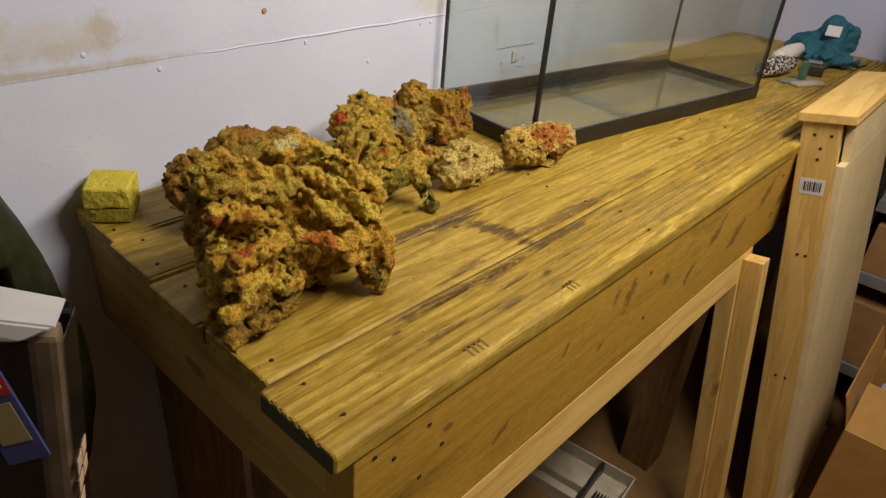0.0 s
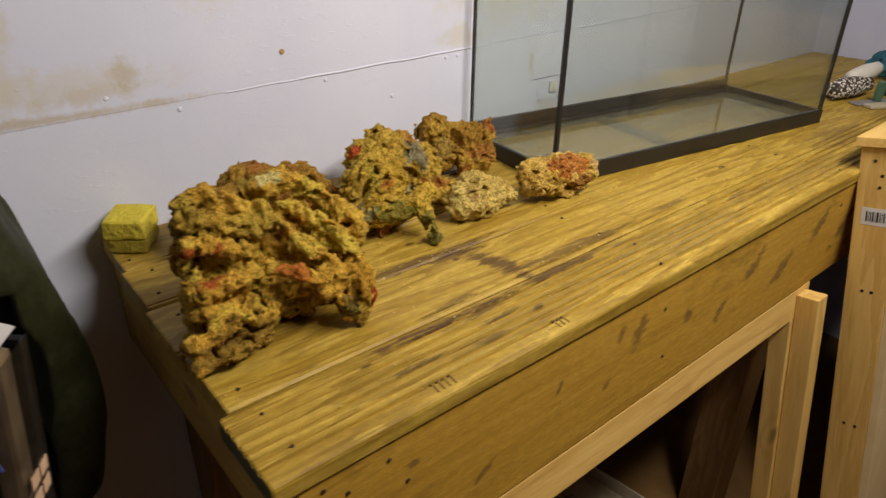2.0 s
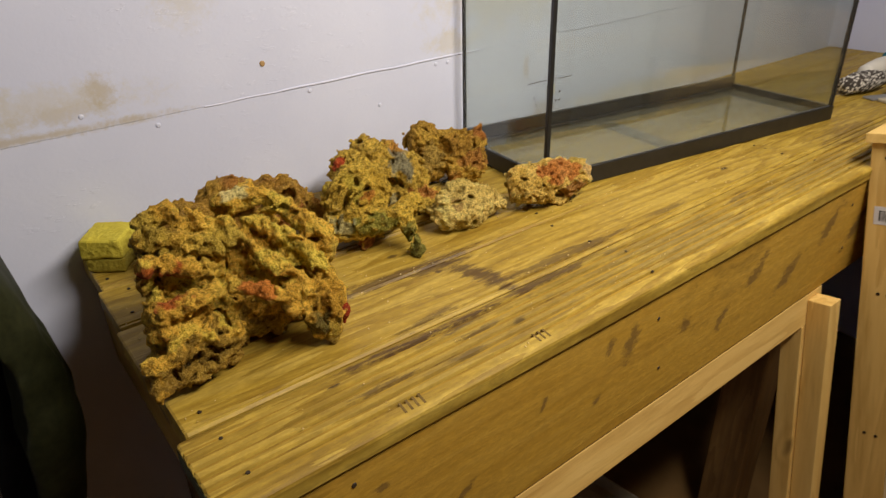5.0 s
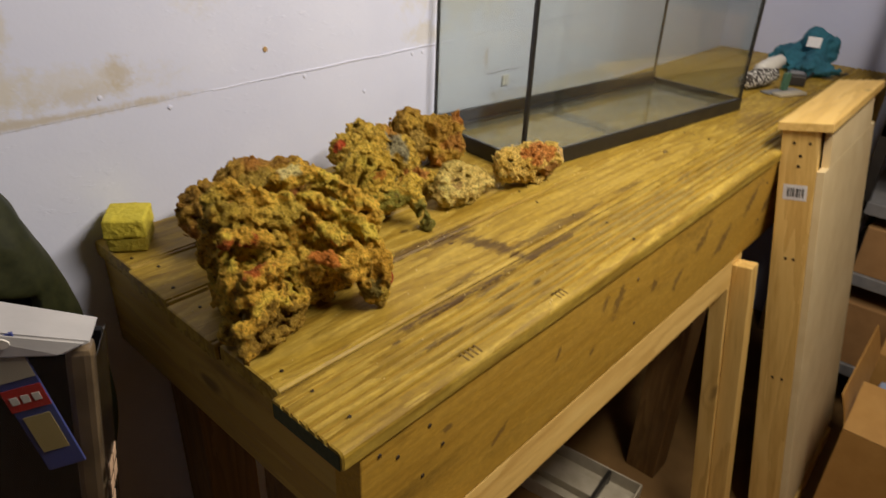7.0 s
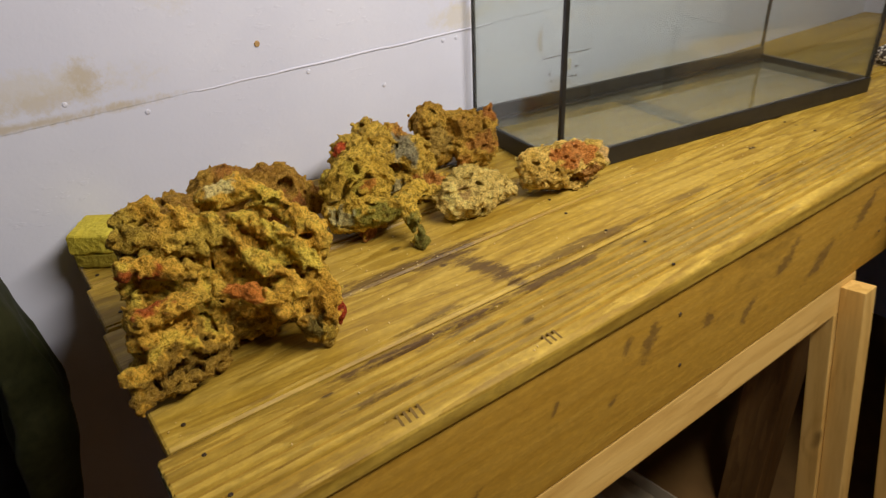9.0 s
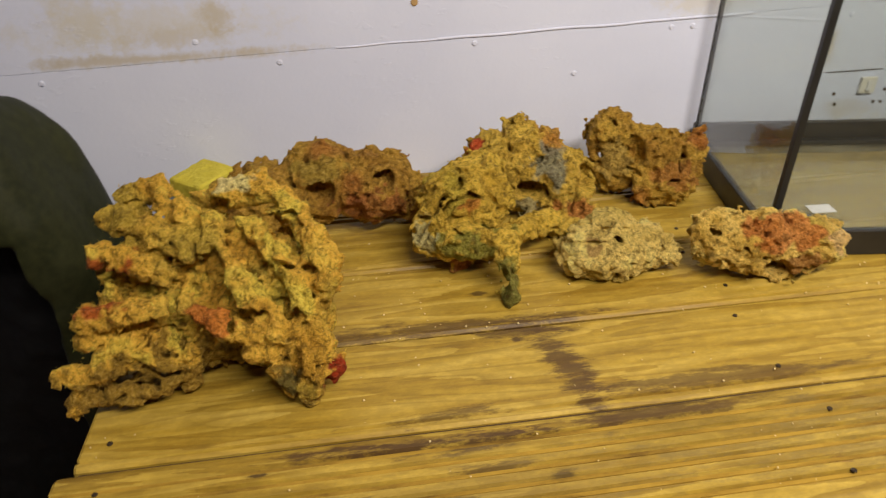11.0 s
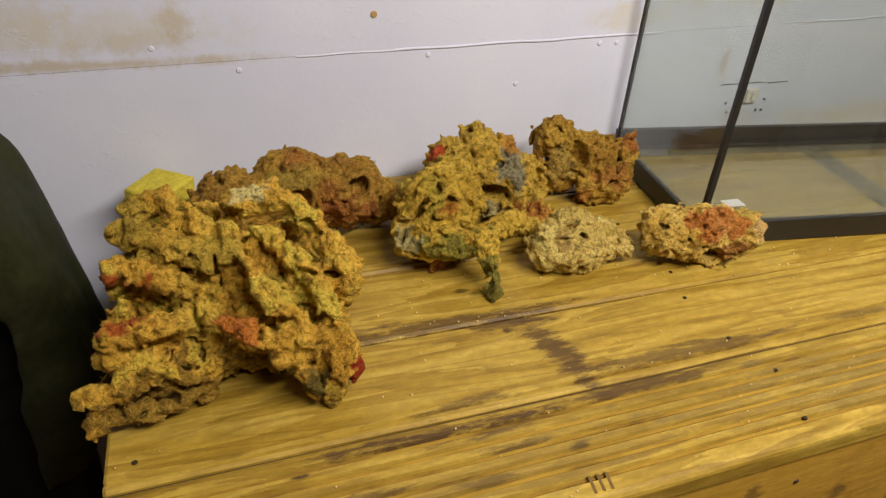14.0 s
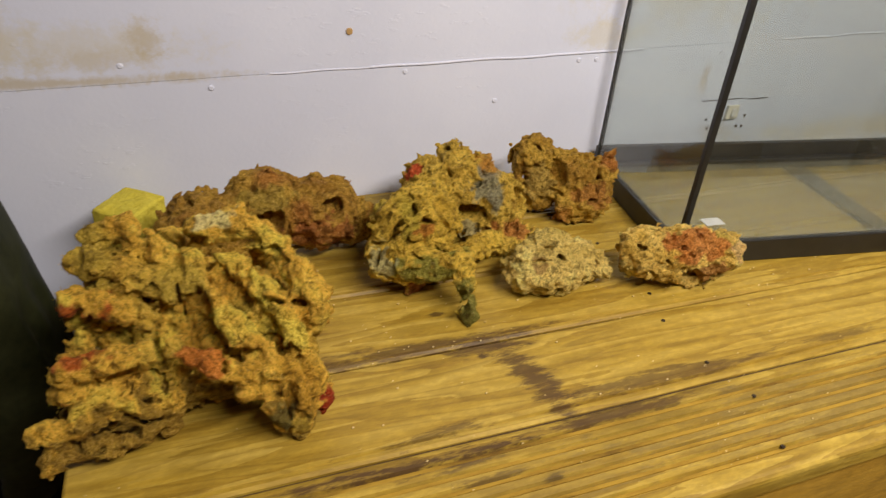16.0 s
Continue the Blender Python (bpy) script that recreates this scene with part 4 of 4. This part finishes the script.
PW, PD, PH = 0.575, 0.100, 1.205
part("side_board", box((0, 0.020, 0.020), (0.020, PD, PH - 0.020), 0.0015), PINE_Z, panel)
part("side_board", box((PW - 0.02, 0.020, 0.020), (PW, PD, PH - 0.020), 0.0015), PINE_Z, panel)
part("top_board", box((-0.012, -0.008, PH - 0.0195), (PW + 0.012, PD + 0.008, PH), 0.0015), PINE_X, panel)
part("bottom_board", box((0, 0.0, 0.0), (PW, PD, 0.0195), 0.0015), PINE_X, panel)
part("inner_strip", box((0.0205, 0.024, 0.021), (0.045, 0.05, PH - 0.021), 0.001), PINE_Z, panel)
part("face_board", box((0.002, 0.002, 0.06), (PW - 0.002, 0.0195, PH - 0.115), 0.001), PLY, panel)
part("face_board", box((0.042, 0.002, PH - 0.1148), (PW - 0.055, 0.0195, PH - 0.020), 0.001), PLY, panel)
part("back_board", box((0.021, PD - 0.012, 0.021), (PW - 0.021, PD - 0.002, PH - 0.021), 0.001), PLY, panel)
label_p = part("price_sticker", box((-0.0006, 0.034, 1.017), (-0.0001, 0.086, 1.055)), PAPER, panel, "white barcode sticker")
for k, (a, b) in enumerate(((0, 3), (5, 1), (8, 2), (12, 4), (18, 1), (21, 3), (26, 2), (30, 1), (33, 3))):
    part("bar", box((-0.0010, 0.041 + a * 0.001, 1.025), (-0.0007, 0.041 + (a + b) * 0.001, 1.047)), INK, label_p)
pin_me = mesh_of("screw_head", disc(0.0036, 0.001, Matrix.Rotation(radians(90), 4, "Y"), 10), IRON)
for y, z in ((0.038, 1.155), (0.072, 1.155), (0.056, 1.125), (0.058, 1.100), (0.048, 0.865), (0.066, 0.865), (0.045, 0.52), (0.068, 0.52), (0.05, 0.10), (0.05, 0.07)):
    s = new("screw_head", pin_me)
    s.matrix_basis = pose(-0.0005, y, z)
    s.parent = panel

# ---- cardboard box beside the panel ----
def bent_flap(w, d, curl, m):
    """A card flap hinged along its first edge and curling a little."""
    bm = bmesh.new()
    rows = []
    for k in range(7):
        a = curl * k / 6
        rows.append([bm.verts.new((x, d * k / 6 * math.cos(a), d * k / 6 * math.sin(a) + dz)) for x in (0, w) for dz in (0, 0.0035)])
    for r, q in zip(rows, rows[1:]):
        for a, b in ((0, 1), (1, 3), (3, 2), (2, 0)):
            bm.faces.new((r[a], q[a], q[b], r[b]))
    for r in (rows[0], rows[-1]):
        bm.faces.new((r[0], r[1], r[3], r[2]))
    bm.transform(m)
    return bm


carton = thing("cardboard_box", pose(1.41, -0.32, 0, 0, 0, 1), "open brown cardboard box with raised flaps", "cardboard box")
CW, CD, CH = 0.46, 0.50, 0.395
for lo, hi in (((0, -CD, 0), (CW, 0, 0.004)), ((0, -CD, 0.0045), (0.004, 0, CH)), ((CW - 0.004, -CD, 0.0045), (CW, 0, CH)), ((0.0045, -0.004, 0.0045), (CW - 0.0045, 0, CH)), ((0.0045, -CD, 0.0045), (CW - 0.0045, -CD + 0.004, CH))):
    part("side", box(lo, hi, 0.0008), CARD, carton)
turn_west = Matrix.Translation((0.002, 0.0, CH + 0.001)) @ Matrix.Rotation(radians(-90), 4, "Z") @ Matrix.Rotation(radians(42), 4, "X")
part("flap", bent_flap(CD, 0.14, 0.1, turn_west), CARD, carton)
part("flap", bent_flap(CW - 0.02, 0.10, 0.08, Matrix.Translation((CW - 0.01, -0.003, CH + 0.001)) @ Matrix.Rotation(radians(180), 4, "Z") @ Matrix.Rotation(radians(104), 4, "X")), CARD, carton)
part("flap", bent_flap(CD, 0.17, -0.2, Matrix.Translation((CW - 0.002, -CD, CH + 0.001)) @ Matrix.Rotation(radians(90), 4, "Z") @ Matrix.Rotation(radians(120), 4, "X")), CARD, carton)
for y0, y1, z0, z1 in ((-0.215, -0.180, 0.098, 0.106), (-0.215, -0.207, 0.060, 0.106), (-0.215, -0.185, 0.079, 0.086), (-0.240, -0.232, 0.060, 0.092), (-0.265, -0.257, 0.060, 0.092)):
    part("printed_bar", box((-0.0009, y0, z0), (-0.0003, y1, z1)), INK, carton)
blue = part("folded_sheet", box((0.03, -CD + 0.03, 0.05), (CW - 0.03, -0.03, CH - 0.02), 0.02), SHEET_BLUE, None, at=pose(1.41, -0.32, 0.0, 0, 0, 1))
tagged(blue, "pale blue folded plastic sheet inside a cardboard box", "plastic sheet")
for v in blue.data.vertices:
    v.co.z -= 0.0455

# ---- metal racking with boxes ----
rack = thing("metal_shelving", pose(2.05, -1.05, 0), "grey metal shelving unit filled with cardboard boxes", "shelving")
for x in (0, 0.44):
    for y in (0, 0.93):
        part("post", box((x, y, 0), (x + 0.035, y + 0.035, 1.75), 0.002), DARK_PLASTIC, rack)
for z in (0.16, 0.50, 0.75, 1.0, 1.35):
    part("shelf", box((0.0, 0.0, z), (0.475, 0.965, z + 0.042), 0.003), STEEL, rack)
random.seed(4)
for z, hs in ((0.202, 0.25), (0.542, 0.17), (0.792, 0.17), (1.042, 0.26)):
    y = 0.04
    while y < 0.80:
        d = random.uniform(0.18, 0.30)
        d = min(d, 0.92 - y)
        b = part("storage_box", box((0, 0, 0), (0.40, d - 0.012, hs * random.uniform(0.8, 1.0)), 0.003), random.choice((CARD, CARD_DARK)), None, at=pose(2.05 + 0.012, -1.05 + y, z + 0.0005))
        tagged(b, "closed brown cardboard storage box on a metal shelf", "cardboard box", "boxes on the shelving")
        y += d

# ---- ceiling lamp ----
lampf = thing("ceiling_light", pose(0.86, -0.54, 2.295), "white batten ceiling light above the bench", "ceiling light")
part("housing", box((-0.62, -0.06, 0.03), (0.62, 0.06, 0.08), 0.006), WHITE, lampf)

# ---- olive garment hanging beside the bench ----
def garment_field(p):
    x, y, z = p[:, 0] + 0.260, p[:, 1] - 0.515, p[:, 2] - 1.02
    d = None
    for cx, half, top, bottom in ((-0.158, 0.110, 0.285, 0.25), (-0.31, 0.20, 0.215, 0.32)):
        up = np.where(z > 0, top, bottom)
        half = half * (1 - 0.30 * np.clip(z / 0.3 + 0.25, 0, 1))
        body = ((np.abs((p[:, 0] - cx) / half) ** 2.5 + np.abs(z / up) ** 2.5) ** (1 / 2.5) - 1) * 0.11
        e = np.linalg.norm(np.stack([np.maximum(body + 0.06, 0), np.maximum(np.abs(y) - 0.045, 0)], 1), axis=1) - 0.06
        d = e if d is None else blend(d, e, 0.03)
    low = np.maximum(np.maximum(np.abs(x + 0.06) - 0.14, np.abs(y) - 0.09), z - 0.0)
    d = blend(d, low, 0.05)
    q = p * np.array([1.0, 1.0, 0.35], dtype=np.float32)
    d += 0.010 * lattice(q, 14, 301) + 0.005 * lattice(q, 34, 302) + 0.0035 * np.abs(lattice(p, 22, 303))
    edge = np.maximum(p[:, 2] - (1.165 - 0.12 * (p[:, 0] + 0.115)), p[:, 0] + 0.115 + 0.06 * (1.17 - p[:, 2]))
    edge = edge + 0.012 * lattice(p, 16, 305)
    cut = np.maximum(edge, p[:, 1] - 0.565)
    d = -blend(-d, cut, 0.008)
    return np.maximum(d, 0.002 - p[:, 2])


def lining_field(p):
    x, y, z = p[:, 0] + 0.29, p[:, 1] - 0.535, p[:, 2] - 0.62
    d = np.maximum(np.maximum(np.abs(x) - 0.165, np.abs(y) - 0.030), np.abs(z) - 0.58)
    q = p * np.array([1.0, 1.0, 0.4], dtype=np.float32)
    d += 0.016 * lattice(q, 16, 311) + 0.007 * np.abs(lattice(q, 36, 312)) + 0.004 * lattice(p, 40, 313)
    return np.maximum(d, 0.002 - p[:, 2])


coat = thing("waterproof_coat", pose(0, 0, 0), "dark olive waterproof coat propped against the wall", "coat")
for nm, field, lo, hi, mat_ in (("outer_shell", garment_field, (-0.50, 0.38, -0.01), (-0.005, 0.634, 1.36), FABRIC), ("lining", lining_field, (-0.49, 0.46, -0.01), (-0.09, 0.615, 1.26), LINING)):
    me, _ = surface(nm, lo, hi, 0.0065, field)
    me.materials.append(mat_)
    ob = new(nm, me)
    ob.parent = coat
    ob["label"] = "olive outer fabric" if nm == "outer_shell" else "black folded lining"

# ---- clear packaged tool beside the coat ----
pack = thing("packaged_tool", pose(-0.312, 0.245, 0.0, 0, 7, -32), "long tool in clear plastic packaging with a white header", "packaged tool")
hb = box((0, 0, 0), (1, 1, 1))
for v in hb.verts:
    up = v.co.z > 0.5
    right = v.co.x > 0.5
    v.co = Vector((((0.036 if up else 0.012) if right else -0.085), (-0.024 + 0.054 * v.co.y) * (0.75 if right and up else 1.0), (1.293 - (0.024 if right else 0.0)) if up else 1.259))
bmesh.ops.bevel(hb, geom=hb.edges[:], offset=0.002, segments=2, affect="EDGES")
part("header_card", hb, HEADER, pack, "white folded plastic header")
part("hang_hole", disc(0.008, 0.002, Matrix.Translation((-0.03, -0.0255, 1.275)) @ facing @ Matrix.Scale(0.6, 4, (0, 1, 0)), 16), WHITE, pack)
part("tool_bar", box((0.012, -0.013, 0.0), (0.034, 0.010, 1.257), 0.006), HANDLE, pack, "dark wrapped handle")
for lo, hi in (((-0.078, -0.0225, 0.0), (0.038, -0.0215, 1.258)), ((0.0385, -0.0225, 0.0), (0.0395, 0.0275, 1.258)), ((-0.0795, -0.0225, 0.0), (-0.0785, 0.0275, 1.258))):
    part("plastic_film", box(lo, hi), FILM, pack, "clear plastic film").visible_shadow = False
card = part("label_card", box((-0.056, -0.019, 1.095), (-0.024, -0.016, 1.245), 0.0008), BLUE, pack, "printed blue label")
card.matrix_basis = pose(-0.012, -0.001, 1.196, 0, -17, 0) @ pose(0.040, 0, -1.160)
part("red_band", box((-0.056, -0.0202, 1.168), (-0.024, -0.0196, 1.192)), RED, card)
part("grey_band", box((-0.056, -0.0202, 1.20), (-0.024, -0.0196, 1.235)), DIRTY_WHITE, card)
part("yellow_panel", box((-0.051, -0.0202, 1.118), (-0.029, -0.0196, 1.160)), GOLD, card)
for k in range(3):
    part("white_bar", box((-0.052 + 0.009 * k, -0.0208, 1.176), (-0.046 + 0.009 * k, -0.0203, 1.184)), WHITE, card)
for k in range(7):
    part("printed_square", box((0.0398, -0.012, 1.105 - 0.023 * k), (0.0403, 0.004, 1.121 - 0.023 * k)), PINKISH, pack)
for k in range(2):
    part("printed_square", box((0.0398, 0.007, 1.105 - 0.023 * k), (0.0403, 0.022, 1.121 - 0.023 * k)), PINKISH, pack)
# added black sheet, standing in for the dark coat seen through the film
part("cardboard_back", box((-0.076, 0.018, 0.0), (0.037, 0.026, 1.257), 0.001), LINING, pack)

# ---- broken light fitting on the floor under the bench ----
fitting = thing("light_fitting", pose(1.085, 0.225, 0.0, 0, 0, -84), "dusty white broken strip light fitting on the floor", "light fitting")
part("tray", join(box((-0.24, -0.09, 0.0), (0.15, 0.09, 0.006), 0.001), box((-0.24, -0.096, 0.0), (0.15, -0.0905, 0.05), 0.001), box((-0.24, 0.0905, 0.0), (0.15, 0.096, 0.05), 0.001), box((0.1505, -0.096, 0.0), (0.156, 0.096, 0.05), 0.001)), DIRTY_WHITE, fitting)
part("inner_channel", join(box((-0.23, -0.03, 0.0065), (0.05, 0.035, 0.036), 0.004), box((0.06, -0.06, 0.0065), (0.14, 0.05, 0.03), 0.006)), DIRTY_WHITE, fitting)
part("dark_clip", join(box((0.048, -0.088, 0.007), (0.060, 0.088, 0.05), 0.002), box((0.08, -0.088, 0.03), (0.12, -0.06, 0.052), 0.003)), DARK_PLASTIC, fitting)
for k in range(5):
    part("fin", box((0.082 + 0.009 * k, -0.055, 0.0305), (0.086 + 0.009 * k, -0.02, 0.046), 0.001), DARK_PLASTIC, fitting)

part("loose_strip", box((0.10, -0.26, 0.0005), (0.16, -0.06, 0.03), 0.004, Matrix.Rotation(radians(-14), 4, "Z")), DIRTY_WHITE, fitting)

# ---- small things at the far end of the bench ----
def cloth_field(p):
    d = ball(p, (2.33, 0.26, TOP + 0.04), (0.07, 0.10, 0.045))
    for c, r in (((2.28, 0.20, TOP + 0.025), (0.08, 0.10, 0.03)), ((2.36, 0.24, TOP + 0.10), (0.045, 0.05, 0.045)), ((2.34, 0.19, TOP + 0.075), (0.03, 0.03, 0.05))):
        d = blend(d, ball(p, c, r), 0.02)
    d += 0.016 * lattice(p, 20, 401) + 0.010 * np.abs(lattice(p, 38, 402)) + 0.003 * lattice(p, 90, 403)
    return np.maximum(d, TOP + 0.0005 - p[:, 2])


me, _ = surface("cloth", (2.12, 0.04, TOP - 0.01), (2.48, 0.48, TOP + 0.24), 0.005, cloth_field)
me.materials.append(CLOTH)
tagged(new("cloth", me), "crumpled teal blue cloth on the bench's far end", "cloth")
tag_bm = box((-0.018, -0.022, 0), (0.018, 0.022, 0.002), 0.0005)
tagged(part("paper_tag", tag_bm, PAPER, None, at=pose(2.285, 0.225, TOP + 0.105, 0, -60, 10)), "small white paper tag lying on the cloth", "tag")


def knit_material():
    n = Nodes("speckled_knit")
    v = n.put("ShaderNodeTexVoronoi", {"feature": "F1"}, Vector=n.local(), Scale=130.0)
    n.bump(v.outputs["Distance"], 0.5, 0.003)
    return n.done(n.ramp(v.outputs["Distance"], [(0.35, (0.75, 0.73, 0.68)), (0.5, (0.05, 0.04, 0.035))]), 0.9)


KNIT = knit_material()


def roll_bm(a, b, r1, r2, seed):
    bm = bmesh.new()
    a, b = Vector(a), Vector(b)
    ax = (b - a).normalized()
    u = ax.orthogonal().normalized()
    w = ax.cross(u)
    rings = []
    for k in range(13):
        t = k / 12
        r = (r1 + (r2 - r1) * t) * (0.55 + 0.45 * math.sin(math.pi * min(max(t, 0.08), 0.92)) ** 0.4)
        rings.append([bm.verts.new(a + (b - a) * t + (u * math.cos(j * 0.3927) + w * math.sin(j * 0.3927)) * r * (1 + 0.12 * noise.noise(Vector((k * 0.5, j * 0.7, seed))))) for j in range(16)])
    for r, q in zip(rings, rings[1:]):
        for j in range(16):
            bm.faces.new((r[j], q[j], q[(j + 1) % 16], r[(j + 1) % 16]))
    bm.faces.new(rings[0])
    bm.faces.new(rings[-1])
    return bm


glove = thing("work_glove", pose(0, 0, 0), "white glove with black speckled knit back", "glove")
part("palm", roll_bm((1.86, 0.285, TOP + 0.028), (2.02, 0.255, TOP + 0.03), 0.030, 0.028, 2), KNIT, glove, "black and white speckled knit", True)
part("cuff", roll_bm((1.97, 0.285, TOP + 0.045), (2.10, 0.265, TOP + 0.062), 0.026, 0.024, 5), WHITE, glove, "plain white cuff", True)
clamp = thing("hand_tool", pose(1.93, 0.195, TOP, 0, 0, -25), "small metal and green plastic tool lying flat", "tool")
part("blade", box((-0.07, -0.018, 0.0005), (0.07, 0.018, 0.006), 0.002), STEEL, clamp)
part("foot", box((-0.06, -0.055, 0.0005), (0.05, -0.022, 0.010), 0.003), DIRTY_WHITE, clamp)
part("handle", box((0.0, -0.008, 0.0065), (0.02, 0.008, 0.060), 0.003), GREEN_GLASSY, clamp)
charger = thing("charger", pose(2.08, 0.20, TOP, 0, 0, 15), "black plug-in charger with a coiled cable", "charger")
part("body", box((-0.035, -0.03, 0.0005), (0.035, 0.03, 0.035), 0.006), DARK_PLASTIC, charger)
part("cover", box((-0.02, -0.02, 0.0355), (0.02, 0.02, 0.040), 0.002), STEEL, charger)
part("cable", tube([(0.035, 0, 0.012), (0.08, -0.03, 0.006), (0.14, -0.06, 0.02), (0.20, -0.13, 0.008), (0.26, -0.16, 0.006)], 0.004), DARK_PLASTIC, charger, "", True)

# ---- socket cut-out in the wall behind the tank ----
sock = thing("wall_switch", pose(1.082, WALL, 1.187), "small cream switch set in the wall", "switch")
part("plate", box((-0.013, -0.006, -0.013), (0.013, -0.0005, 0.013), 0.0015), WHITE, sock)
part("rocker", box((-0.004, -0.009, -0.008), (0.004, -0.0065, 0.008), 0.001), PAPER, sock)
for x, z in ((-0.052, -0.012), (0.035, -0.010), (0.022, -0.030), (0.035, -0.031), (-0.045, -0.03)):
    part("old_hole", disc(0.0028, 0.001, Matrix.Translation((x, -0.0008, z)) @ facing, 8), IRON, sock)
for x0, x1, z in ((-0.075, 0.02, 0.023), (0.03, 0.078, 0.021)):
    part("pencil_line", box((x0, -0.0008, z), (x1, -0.0003, z + 0.0015)), IRON, sock)

# ---- screws in the boards and the joist ----
top_me = mesh_of("deck_screw", disc(0.0027, 0.0012, None, 9, 0.0022), IRON)
random.seed(8)
for k, x0 in enumerate(starts):
    for x in (0.048, 0.672, 1.302, 1.922):
        for f in (0.24, 0.76):
            s = new("deck_screw", top_me)
            s.matrix_basis = pose(x + random.uniform(-0.012, 0.012), k * PITCH + PITCH * (f + random.uniform(-0.06, 0.06)), TOP + 0.0002)
            s.parent = bench
face_me = mesh_of("joist_screw", disc(0.0034, 0.0012, facing, 9, 0.0028), IRON)
for x, z in ((0.054, 1.056), (0.082, 1.034), (0.055, 0.985), (0.125, 0.972), (0.135, 1.047), (0.16, 1.0), (0.66, 1.03), (0.68, 0.93), (1.30, 1.03), (1.31, 0.93)):
    s = new("joist_screw", face_me)
    s.matrix_basis = pose(x, 0.0036, z)
    s.parent = bench

# ---- crumbs of rock on the boards ----
crumbs = bmesh.new()
random.seed(15)
for k in range(300):
    if k < 120:
        x, y = random.uniform(0.02, 0.9), random.uniform(0.25, 0.45)
    else:
        x, y = random.uniform(0.02, 1.4), random.uniform(0.01, 0.30)
    r = random.choice((0.0005, 0.0006, 0.0008, 0.0011))
    m = pose(x, y, TOP + 0.0006 + r * 0.4, random.uniform(0, 360), random.uniform(0, 360), 0)
    bmesh.ops.create_icosphere(crumbs, subdivisions=1, radius=r, matrix=m)
tagged(part("crumbs", crumbs, GRIT), "scattered pale grit and crumbs from the rocks", "grit", kind="stuff")

# ---- ink stamps on the front board ----
random.seed(33)
for x0, count in ((0.208, 4), (0.412, 3)):
    for k in range(count):
        m = pose(x0 + 0.0085 * k, 0.0175, TOP - 0.0004, 0, 0, -8)
        part("stamp_bar", box((0, -0.009, 0), (0.003, 0.009, 0.0008)), STAMP, bench, "", at=m)
